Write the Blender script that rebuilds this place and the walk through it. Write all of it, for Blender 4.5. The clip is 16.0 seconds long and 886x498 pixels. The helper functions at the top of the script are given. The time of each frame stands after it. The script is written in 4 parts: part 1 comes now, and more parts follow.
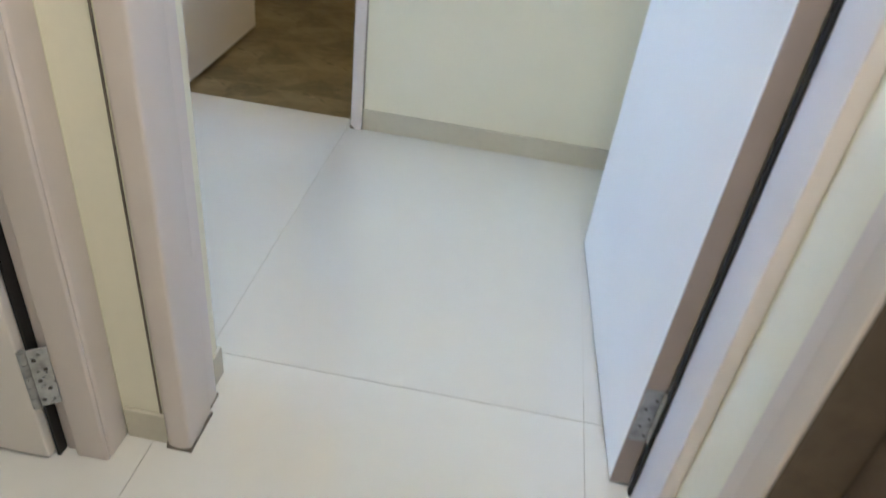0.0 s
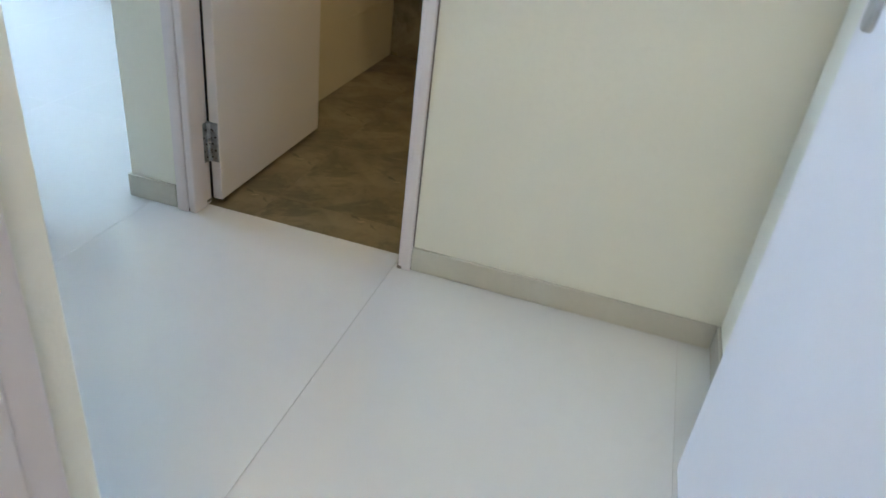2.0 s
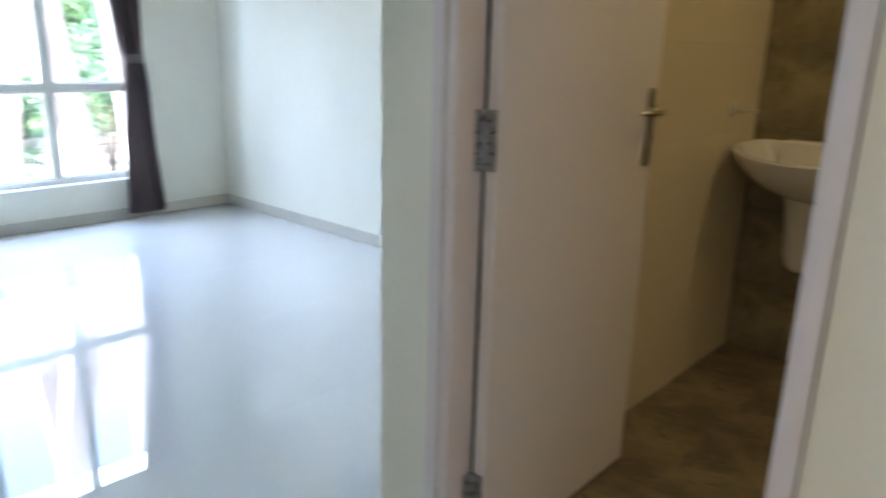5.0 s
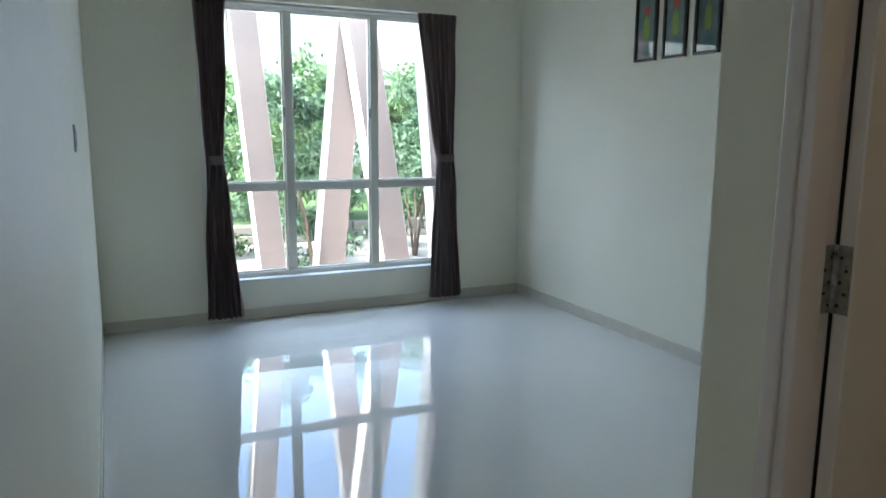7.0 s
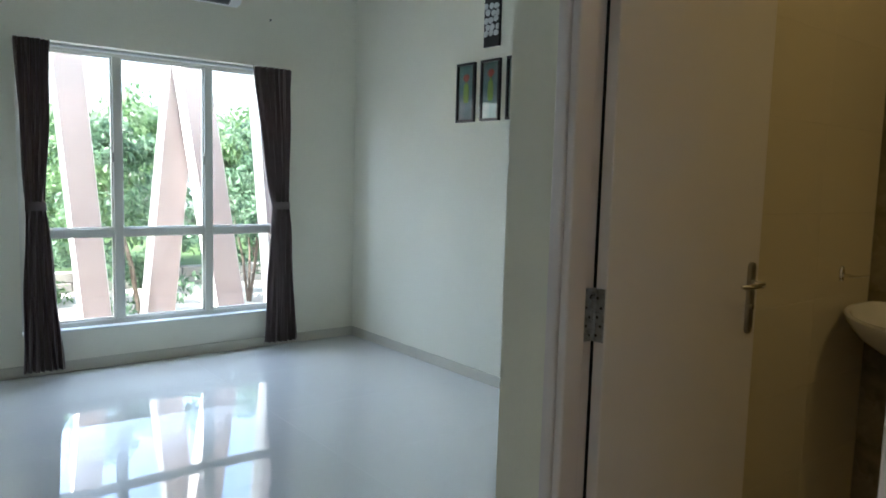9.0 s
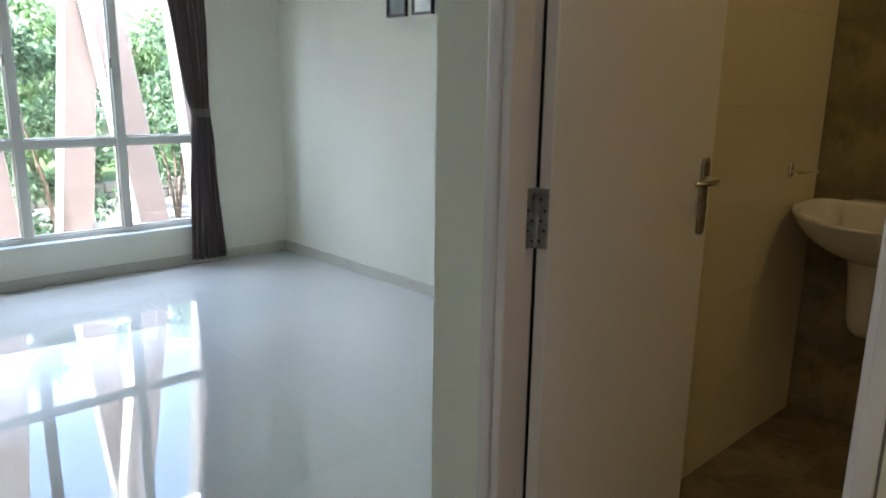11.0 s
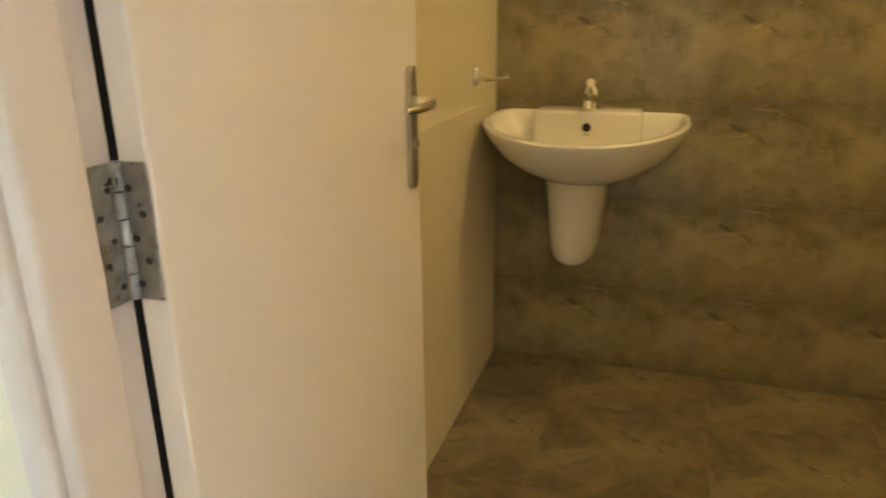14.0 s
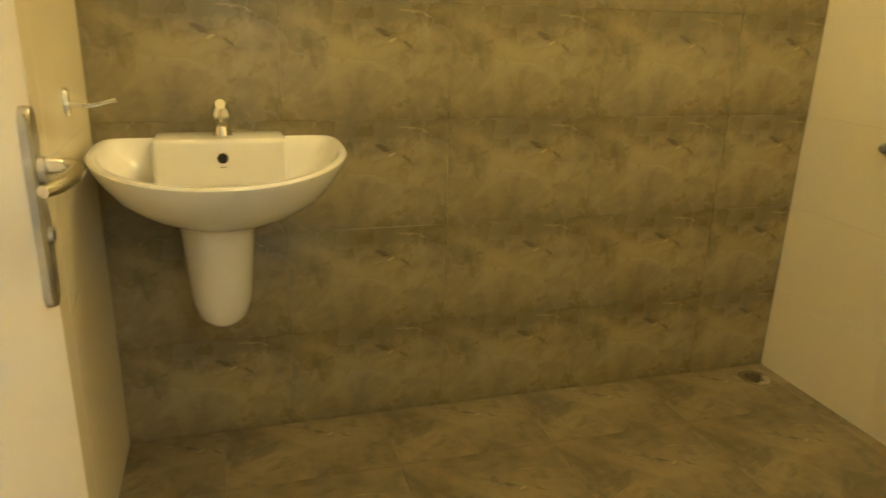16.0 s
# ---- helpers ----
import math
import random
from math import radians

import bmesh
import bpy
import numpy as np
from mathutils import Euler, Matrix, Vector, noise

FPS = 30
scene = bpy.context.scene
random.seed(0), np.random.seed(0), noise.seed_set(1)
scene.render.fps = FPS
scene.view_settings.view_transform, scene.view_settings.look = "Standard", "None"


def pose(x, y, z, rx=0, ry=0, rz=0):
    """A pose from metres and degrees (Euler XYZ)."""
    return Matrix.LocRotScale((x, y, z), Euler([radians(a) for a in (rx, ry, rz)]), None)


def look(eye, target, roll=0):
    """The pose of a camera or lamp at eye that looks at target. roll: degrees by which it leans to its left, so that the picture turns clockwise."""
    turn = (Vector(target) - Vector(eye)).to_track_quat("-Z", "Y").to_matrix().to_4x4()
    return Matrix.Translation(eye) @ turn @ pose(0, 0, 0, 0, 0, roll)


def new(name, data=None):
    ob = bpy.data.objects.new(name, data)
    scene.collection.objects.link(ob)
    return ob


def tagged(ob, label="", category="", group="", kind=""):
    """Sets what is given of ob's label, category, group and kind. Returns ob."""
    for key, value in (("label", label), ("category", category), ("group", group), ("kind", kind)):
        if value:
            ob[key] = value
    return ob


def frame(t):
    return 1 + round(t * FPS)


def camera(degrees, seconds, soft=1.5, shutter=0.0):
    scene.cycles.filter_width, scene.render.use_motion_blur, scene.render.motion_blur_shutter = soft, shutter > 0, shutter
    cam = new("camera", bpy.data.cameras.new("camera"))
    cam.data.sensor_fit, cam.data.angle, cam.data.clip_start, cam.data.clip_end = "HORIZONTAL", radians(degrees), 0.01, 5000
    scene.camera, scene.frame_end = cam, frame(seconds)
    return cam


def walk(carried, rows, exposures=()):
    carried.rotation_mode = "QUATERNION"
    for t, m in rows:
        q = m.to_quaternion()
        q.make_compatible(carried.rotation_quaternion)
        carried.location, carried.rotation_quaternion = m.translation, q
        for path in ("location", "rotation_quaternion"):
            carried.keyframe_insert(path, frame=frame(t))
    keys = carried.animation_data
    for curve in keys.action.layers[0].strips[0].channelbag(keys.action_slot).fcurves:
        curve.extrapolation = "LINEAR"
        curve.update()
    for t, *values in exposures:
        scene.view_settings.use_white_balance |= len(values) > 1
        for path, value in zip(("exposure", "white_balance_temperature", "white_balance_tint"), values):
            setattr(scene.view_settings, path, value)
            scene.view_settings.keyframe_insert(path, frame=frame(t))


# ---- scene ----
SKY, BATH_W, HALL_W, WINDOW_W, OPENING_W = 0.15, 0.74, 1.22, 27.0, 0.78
EXPOSURES = [(0, 4.27, 5120, 13), (1.5, 4.18, 5180, 13), (3.0, 3.9, 5280, 17), (4.0, 3.75, 5380, 18), (5.2, 3.72, 5600, 18), (7.3, 2.35, 5800, 11), (8.5, 2.5, 5820, 11), (9.2, 2.75, 5850, 12),
             (11.3, 3.0, 6050, 16), (12.5, 3.9, 6500, 18), (13.2, 4.5, 6750, 15), (14.5, 5.08, 6700, 10), (15.0, 5.15, 6480, 6), (15.5, 5.15, 6500, 4), (16.0, 5.5, 6500, 2)]
cam = camera(63.8, 16.0, 1.5, 0.5)
PATH = [
    (0, (1.461, -0.037, 1.034), (1.342, 1.591, -0.121), 7.8),
    (0.5, (1.484, 0.059, 1.041), (1.211, 1.718, -0.041), 6.3),
    (1, (1.457, 0.195, 1.03), (1.117, 1.866, -0.016), 4.5),
    (1.5, (1.428, 0.323, 1.028), (1.083, 1.998, -0.008), 4.0),
    (2, (1.45, 0.459, 1.036), (1.051, 2.126, 0.006), 7.5),
    (2.5, (1.455, 0.57, 1.045), (0.881, 2.198, 0.036), 7.4),
    (3, (1.381, 0.668, 1.064), (0.653, 2.268, 0.109), 5.5),
    (3.5, (1.297, 0.727, 1.112), (0.5, 2.366, 0.286), 4.7),
    (4, (1.265, 0.829, 1.147), (0.435, 2.522, 0.48), 3.2),
    (4.5, (1.243, 0.942, 1.146), (0.329, 2.622, 0.56), 2.6),
    (5, (1.22, 1.017, 1.139), (-0.08, 2.437, 0.596), 1.4),
    (5.2, (1.198, 1.025, 1.146), (-0.224, 2.326, 0.61), 0.3),
    (7.3, (1.143, 0.967, 1.238), (-0.654, 1.788, 0.931), 0.8),
    (7.5, (1.153, 0.969, 1.255), (-0.63, 1.837, 0.998), 1.4),
    (8, (1.207, 0.959, 1.27), (-0.498, 1.99, 1.098), 1.3),
    (8.5, (1.28, 0.905, 1.269), (-0.36, 2.04, 1.116), 1.7),
    (9, (1.354, 0.861, 1.261), (-0.209, 2.093, 1.061), 1.6),
    (9.2, (1.364, 0.843, 1.263), (-0.186, 2.085, 1.029), 1.8),
    (11.3, (1.208, 1.091, 1.202), (-0.199, 2.437, 0.747), 0.2),
    (11.5, (1.2, 1.151, 1.193), (-0.202, 2.501, 0.734), -0.5),
    (12, (1.123, 1.277, 1.183), (-0.204, 2.682, 0.669), 0.6),
    (12.5, (1.027, 1.377, 1.179), (-0.169, 2.884, 0.634), 0.8),
    (13, (0.95, 1.488, 1.148), (-0.071, 3.109, 0.575), 0.6),
    (13.5, (0.885, 1.579, 1.142), (0.027, 3.277, 0.525), 1.1),
    (14, (0.774, 1.624, 1.144), (0.187, 3.423, 0.498), -0.8),
    (14.5, (0.66, 1.661, 1.158), (0.508, 3.554, 0.53), -0.2),
    (15, (0.606, 1.753, 1.143), (0.733, 3.656, 0.541), 1.1),
    (15.5, (0.584, 1.88, 1.144), (0.933, 3.751, 0.532), 0.9),
    (16, (0.553, 1.963, 1.147), (1.108, 3.779, 0.521), 1.8),
]
walk(cam, [(t, look(eye, target, roll)) for t, eye, target, roll in PATH], EXPOSURES)

# ---- world, sun, lamps ----
world = bpy.data.worlds.new("world")
scene.world = world
world.use_nodes = True
wn = world.node_tree
sky = wn.nodes.new("ShaderNodeTexSky")
sky.sky_type = "NISHITA"
sky.sun_disc = False
sky.sun_elevation = radians(48)
sky.sun_rotation = radians(172)
sky.air_density, sky.dust_density = 1.2, 4.0
wn.nodes["Background"].inputs["Strength"].default_value = SKY
wn.links.new(sky.outputs[0], wn.nodes["Background"].inputs["Color"])

sun_data = bpy.data.lights.new("sun", "SUN")
sun_data.energy, sun_data.angle, sun_data.color = 4.6, radians(0.6), (1.0, 0.95, 0.87)
sun = new("sun", sun_data)
sun.matrix_world = look((0, 0, 0), (-0.10, 0.66, -0.74))


def lamp(name, place, watts, colour, size):
    data = bpy.data.lights.new(name, "AREA")
    data.shape, data.size, data.energy, data.color = "DISK", size, watts, colour
    ob = new(name, data)
    ob.matrix_world = look(place, (place[0], place[1], 0))
    return ob


bath_data = bpy.data.lights.new("bath_lamp_light", "POINT")
bath_data.energy, bath_data.color, bath_data.shadow_soft_size = BATH_W, (1.0, 0.75, 0.32), 0.14
new("bath_lamp_light", bath_data).location = (1.48, 3.12, 2.58)
# warm fill added to brighten the hall and the wall by the bathroom door
lamp("hall_fill_light", (1.52, -0.02, 2.36), HALL_W, (1.0, 0.86, 0.62), 0.7)

# added area lamp over the window: the open sky's light, sent in through the opening
sky_data = bpy.data.lights.new("window_sky_fill", "AREA")
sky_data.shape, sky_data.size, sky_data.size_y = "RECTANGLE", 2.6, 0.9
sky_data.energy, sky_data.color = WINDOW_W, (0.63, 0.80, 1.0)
new("window_sky_fill", sky_data).matrix_world = look((-4.12, 2.34, 2.64), (0.8, 2.00, 0.95))

# added area lamp in the opening: daylight from low over the trees, deep into the room
day_data = bpy.data.lights.new("window_opening_fill", "AREA")
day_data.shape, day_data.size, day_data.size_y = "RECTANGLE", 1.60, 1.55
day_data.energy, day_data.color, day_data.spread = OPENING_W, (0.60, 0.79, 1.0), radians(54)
new("window_opening_fill", day_data).matrix_world = look((-3.44, 2.34, 1.15), (1.75, 1.85, 1.30))


# ---- materials ----
def material(name, colour, rough=0.5, metal=0.0, spots=0.0, spot_scale=3.0, grain=0.0, grain_scale=60.0, bump=0.0,
             bump_scale=120.0, spec=0.5, tint=None, piece=0.0, wear=0.0):
    """A procedural surface: base colour, broad stains, fine grain, relief, and a change of tone from piece to piece."""
    m = bpy.data.materials.new(name)
    m.use_nodes = True
    t = m.node_tree
    b = t.nodes["Principled BSDF"]
    b.inputs["Roughness"].default_value = rough
    b.inputs["Metallic"].default_value = metal
    b.inputs["Specular IOR Level"].default_value = spec
    co = t.nodes.new("ShaderNodeTexCoord")

    def field(scale, detail):
        n = t.nodes.new("ShaderNodeTexNoise")
        n.inputs["Scale"].default_value = scale
        n.inputs["Detail"].default_value = detail
        t.links.new(co.outputs["Object"], n.inputs["Vector"])
        return n.outputs["Fac"]

    def blend(fac, low, high, a, colour_b):
        mr = t.nodes.new("ShaderNodeMapRange")
        mr.inputs["From Min"].default_value, mr.inputs["From Max"].default_value = low, high
        t.links.new(fac, mr.inputs["Value"])
        mx = t.nodes.new("ShaderNodeMix")
        mx.data_type = "RGBA"
        t.links.new(mr.outputs[0], mx.inputs["Factor"])
        t.links.new(a, mx.inputs["A"])
        mx.inputs["B"].default_value = (*colour_b, 1)
        return mx.outputs["Result"]

    rgb = t.nodes.new("ShaderNodeRGB")
    rgb.outputs[0].default_value = (*colour, 1)
    out = rgb.outputs[0]
    dark = tint or tuple(c * (1 - spots) for c in colour)
    if spots or tint:
        out = blend(field(spot_scale, 4), 0.42, 0.75, out, dark)
    if grain:
        out = blend(field(grain_scale, 6), 0.45, 0.8, out, tuple(c * (1 - grain) for c in colour))
    if piece:
        info = t.nodes.new("ShaderNodeObjectInfo")
        out = blend(info.outputs["Random"], 0.0, 1.0 / max(piece, 1e-3), out, (0.0, 0.0, 0.0))
    t.links.new(out, b.inputs["Base Color"])
    if wear:
        mr = t.nodes.new("ShaderNodeMapRange")
        mr.inputs["From Min"].default_value, mr.inputs["From Max"].default_value = 0.3, 0.7
        mr.inputs["To Min"].default_value, mr.inputs["To Max"].default_value = rough, rough + wear
        t.links.new(field(spot_scale * 1.7, 5), mr.inputs["Value"])
        t.links.new(mr.outputs[0], b.inputs["Roughness"])
    if bump:
        bp = t.nodes.new("ShaderNodeBump")
        bp.inputs["Strength"].default_value = bump
        bp.inputs["Distance"].default_value = 0.004
        t.links.new(field(bump_scale, 4), bp.inputs["Height"])
        t.links.new(bp.outputs[0], b.inputs["Normal"])
    return m


def stone_tile(name, light, dark, rough, across, up, half, drift):
    """A printed stone tile: cloudy ground, a dark drift along the upper edge, a few veins, the same print on every piece."""
    m = bpy.data.materials.new(name)
    m.use_nodes = True
    t = m.node_tree
    b = t.nodes["Principled BSDF"]
    co = t.nodes.new("ShaderNodeTexCoord")
    sep = t.nodes.new("ShaderNodeSeparateXYZ")
    t.links.new(co.outputs["Object"], sep.inputs[0])

    def noise_at(scale, detail, rough_n=0.5, distort=0.0):
        n = t.nodes.new("ShaderNodeTexNoise")
        n.inputs["Scale"].default_value, n.inputs["Detail"].default_value = scale, detail
        n.inputs["Roughness"].default_value, n.inputs["Distortion"].default_value = rough_n, distort
        t.links.new(co.outputs["Object"], n.inputs["Vector"])
        return n.outputs["Fac"]

    def op(kind, a, c):
        n = t.nodes.new("ShaderNodeMath")
        n.operation = kind
        for i, v in enumerate((a, c)):
            if isinstance(v, (int, float)):
                n.inputs[i].default_value = v
            else:
                t.links.new(v, n.inputs[i])
        return n.outputs[0]

    def span(v, a, c, lo=0.0, hi=1.0):
        n = t.nodes.new("ShaderNodeMapRange")
        n.interpolation_type = "SMOOTHSTEP"
        for k, x in zip(("From Min", "From Max", "To Min", "To Max"), (a, c, lo, hi)):
            n.inputs[k].default_value = x
        t.links.new(v, n.inputs["Value"])
        return n.outputs[0]

    def mix(fac, a, c):
        n = t.nodes.new("ShaderNodeMix")
        n.data_type = "RGBA"
        t.links.new(fac, n.inputs["Factor"])
        for key, v in (("A", a), ("B", c)):
            if isinstance(v, tuple):
                n.inputs[key].default_value = (*v, 1)
            else:
                t.links.new(v, n.inputs[key])
        return n.outputs["Result"]

    cloud = noise_at(6.0, 4, 0.55, 0.0)
    mottle = noise_at(17.0, 4, 0.6, 0.0)
    fine = noise_at(38.0, 6, 0.7)
    # drift: a wavy darker band along the joint, over the upper and the lower edge of the print
    wave = noise_at(4.2, 2, 0.5, 0.6)
    height = op("ADD", sep.outputs[up], op("MULTIPLY", op("SUBTRACT", wave, 0.5), 0.20))
    height = op("ADD", height, op("MULTIPLY", op("SUBTRACT", mottle, 0.5), 0.06))
    upper = span(height, half - 0.13, half - 0.04)
    lower = span(height, 0.075 - half, -0.005 - half)
    band = op("MAXIMUM", upper, lower)
    col = mix(span(cloud, 0.34, 0.66), light, tuple(0.55 * a + 0.45 * c for a, c in zip(light, dark)))
    near = span(op("ABSOLUTE", op("SUBTRACT", sep.outputs[across], 0.06), 0), 0.26, 0.06, 0.72, 1.0)
    col = mix(op("MULTIPLY", op("MULTIPLY", band, near), op("MULTIPLY", op("ADD", 0.45, op("MULTIPLY", cloud, 0.6)), drift)), col, dark)
    col = mix(op("MULTIPLY", span(fine, 0.5, 0.8), 0.02), col, tuple(c * 0.8 for c in dark))
    col = mix(op("MULTIPLY", span(mottle, 0.46, 0.70), 0.52), col, dark)
    col = mix(op("MULTIPLY", span(mottle, 0.48, 0.30), 0.30), col, tuple(min(1, c * 1.15) for c in light))
    # cracks: a few short strokes, dark below a pale lip
    wob = op("MULTIPLY", op("SUBTRACT", noise_at(60.0, 3), 0.5), 0.016)

    def stroke(u0, v0, length, thick, deg):
        c_, s_ = math.cos(radians(deg)), math.sin(radians(deg))
        du = op("SUBTRACT", op("ADD", sep.outputs[across], wob), u0)
        dv = op("SUBTRACT", op("ADD", sep.outputs[up], wob), v0)
        a = op("DIVIDE", op("ADD", op("MULTIPLY", du, c_), op("MULTIPLY", dv, s_)), length)
        e = op("DIVIDE", op("SUBTRACT", op("MULTIPLY", dv, c_), op("MULTIPLY", du, s_)), thick)
        return span(op("ADD", op("MULTIPLY", a, a), op("MULTIPLY", e, e)), 1.0, 0.25)

    for u0, v0, ln, th, deg, k in ((0.036, 0.074, 0.027, 0.0085, -28, 0.56), (0.105, 0.042, 0.025, 0.0055, -40, 0.5), (-0.12, 0.055, 0.02, 0.005, 20, 0.25), (-0.05, -0.06, 0.012, 0.006, -60, 0.25)):
        col = mix(op("MULTIPLY", stroke(u0, v0, ln, th, deg), k), col, tuple(c * 0.35 for c in dark))
    for u0, v0, ln, th, deg, k in ((0.110, 0.128, 0.040, 0.0035, -4, 0.22), (0.062, 0.055, 0.016, 0.0045, 25, 0.6), (0.155, 0.118, 0.02, 0.003, -35, 0.3)):
        col = mix(op("MULTIPLY", stroke(u0, v0, ln, th, deg), k), col, tuple(min(1, c * 1.8) for c in light))
    col = mix(op("MULTIPLY", stroke(-0.02, -0.015, 0.21, 0.085, 6), 0.26), col, tuple(min(1, c * 1.28) for c in light))
    patch = span(noise_at(5.0, 5, 0.6, 1.2), 0.50, 0.60)
    col = mix(op("MULTIPLY", patch, 0.75 - 0.5 * drift), col, dark)
    rust = span(noise_at(14.0, 3, 0.6, 0.4), 0.60, 0.78)
    col = mix(op("MULTIPLY", rust, 0.22), col, (0.22, 0.12, 0.06))
    t.links.new(col, b.inputs["Base Color"])
    t.links.new(span(cloud, 0.3, 0.7, rough, rough + 0.08), b.inputs["Roughness"])
    bp = t.nodes.new("ShaderNodeBump")
    bp.inputs["Strength"].default_value, bp.inputs["Distance"].default_value = 0.06, 0.003
    t.links.new(fine, bp.inputs["Height"])
    t.links.new(bp.outputs[0], b.inputs["Normal"])
    return m


M_WALL = material("cream_wall_paint", (0.84, 0.81, 0.675), 0.55, spots=0.06, spot_scale=1.3, grain=0.03, bump=0.12, bump_scale=160, wear=0.12)
M_CEIL = material("white_ceiling_paint", (0.82, 0.82, 0.78), 0.7, spots=0.04, bump=0.1)
M_FLOOR = material("polished_white_floor_tile", (0.765, 0.755, 0.725), 0.004, spots=0.05, spot_scale=1.1, grain=0.02, grain_scale=25, bump=0.0015, bump_scale=4, piece=0.03, wear=0.006, spec=1.0)
glaze = M_FLOOR.node_tree.nodes["Principled BSDF"].inputs
glaze["Coat Weight"].default_value, glaze["Coat Roughness"].default_value, glaze["Coat IOR"].default_value = 1.0, 0.003, 1.7
M_GROUT = material("grey_grout", (0.64, 0.62, 0.58), 0.85, spots=0.1, bump=0.1)
M_SKIRT = material("beige_skirting_tile", (0.60, 0.565, 0.465), 0.25, spots=0.1, spot_scale=4, grain=0.06, bump=0.03)
M_FRAME = material("pinkish_white_gloss_frame_paint", (0.74, 0.67, 0.64), 0.40, spots=0.03, spot_scale=5, bump=0.003, bump_scale=45, wear=0.03)
M_LEAF = material("off_white_door_paint", (0.79, 0.745, 0.71), 0.38, spots=0.04, spot_scale=2, bump=0.02, bump_scale=60, wear=0.05)
M_STEEL = material("brushed_steel", (0.47, 0.45, 0.41), 0.26, 1.0, spots=0.25, spot_scale=30, bump=0.05, wear=0.2)
M_CHROME = material("chrome", (0.80, 0.79, 0.77), 0.10, 1.0, spots=0.1, spot_scale=40, wear=0.08)
M_ZINC = material("zinc_plated_steel", (0.44, 0.45, 0.46), 0.24, 1.0, spots=0.45, spot_scale=60, wear=0.25)
# near-black for the shade inside holes that are not cut
M_HOLE = material("flat_hole_shade", (0.02, 0.018, 0.016), 0.8, spots=0.2)
M_CERAMIC = material("white_glazed_ceramic", (0.80, 0.77, 0.71), 0.07, spots=0.02, bump=0.01, bump_scale=8)
M_CREAM_TILE = material("cream_glazed_wall_tile", (0.735, 0.66, 0.49), 0.24, bump=0.006, bump_scale=9, piece=0.03)
M_BROWN = material("brown_stone_grout", (0.19, 0.16, 0.105), 0.8, spots=0.2)
M_STONE = stone_tile("olive_stone_print_wall_tile", (0.345, 0.290, 0.165), (0.136, 0.112, 0.063), 0.24, 0, 2, 0.15, 0.9)
M_STONE_FLOOR = stone_tile("olive_stone_print_floor_tile", (0.245, 0.198, 0.112), (0.080, 0.065, 0.039), 0.30, 0, 1, 0.225, 0.4)
M_ALU = material("white_powder_coated_aluminium", (0.72, 0.70, 0.62), 0.35, spots=0.05, bump=0.03)
M_PLASTIC = material("white_plastic", (0.80, 0.80, 0.78), 0.32, spots=0.03, bump=0.02)
M_SLOT = material("dark_grey_plastic", (0.04, 0.04, 0.042), 0.4, spots=0.2)
M_BLACK = material("black_lacquer", (0.022, 0.020, 0.020), 0.28, spots=0.2, spot_scale=20)
M_CURTAIN = material("dark_brown_satin_cloth", (0.165, 0.125, 0.112), 0.34, spots=0.2, spot_scale=4, grain=0.25, grain_scale=300, bump=0.2, bump_scale=500)
ct = M_CURTAIN.node_tree
thin = ct.nodes.new("ShaderNodeBsdfTranslucent")
thin.inputs["Color"].default_value = (0.24, 0.175, 0.16, 1)
weave = ct.nodes.new("ShaderNodeMixShader")
weave.inputs[0].default_value = 0.28
ct.links.new(ct.nodes["Principled BSDF"].outputs[0], weave.inputs[1])
ct.links.new(thin.outputs[0], weave.inputs[2])
ct.links.new(weave.outputs[0], ct.nodes["Material Output"].inputs["Surface"])
M_SLAB = material("dusty_pink_render", (0.235, 0.186, 0.176), 0.8, spots=0.1, spot_scale=2, grain=0.08, bump=0.3, bump_scale=90)
# whiter than the slab faces: the sun on the sides is in the colour
M_SLAB_SIDE = material("sunlit_white_render", (0.66, 0.64, 0.60), 0.8, spots=0.1, spot_scale=2, bump=0.3, bump_scale=90)
M_PAVE = material("pale_concrete_paving", (0.50, 0.47, 0.42), 0.85, spots=0.2, spot_scale=0.8, grain=0.15, grain_scale=30, bump=0.4, bump_scale=40)
M_BLOCK = material("weathered_concrete_block", (0.36, 0.34, 0.30), 0.9, spots=0.3, spot_scale=3, grain=0.2, bump=0.5, bump_scale=50, piece=0.25)
M_BARK = material("grey_brown_bark", (0.13, 0.10, 0.075), 0.9, spots=0.4, spot_scale=8, bump=0.8, bump_scale=30)
M_CAR = material("silver_car_paint", (0.55, 0.57, 0.60), 0.22, 0.3, spots=0.05)
M_TYRE = material("black_rubber", (0.02, 0.02, 0.02), 0.8, spots=0.2, bump=0.2)
M_CARGLASS = material("dark_car_glass", (0.02, 0.025, 0.03), 0.06)
M_LAMP = bpy.data.materials.new("warm_lamp_glass")
M_LAMP.use_nodes = True
M_LAMP.node_tree.nodes["Principled BSDF"].inputs["Base Color"].default_value = (0.9, 0.85, 0.7, 1)
M_LAMP.node_tree.nodes["Principled BSDF"].inputs["Emission Color"].default_value = (1.0, 0.70, 0.32, 1)
M_LAMP.node_tree.nodes["Principled BSDF"].inputs["Emission Strength"].default_value = 1.5
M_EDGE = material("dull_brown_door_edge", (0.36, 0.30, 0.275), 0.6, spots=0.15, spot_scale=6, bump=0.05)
# dark brown that carries the shade of the unlit side room's doorway
M_DOORWAY_SHADE = material("dark_doorway_shade_brown", (0.15, 0.115, 0.085), 0.5, spots=0.3, spot_scale=5, grain=0.25, grain_scale=40, bump=0.1)
# filler at the jamb feet, and the shade of the grooves beside the frames
M_FILLER_SHADE = material("dark_filler_and_groove_shade", (0.20, 0.17, 0.14), 0.9, spots=0.3, spot_scale=20)
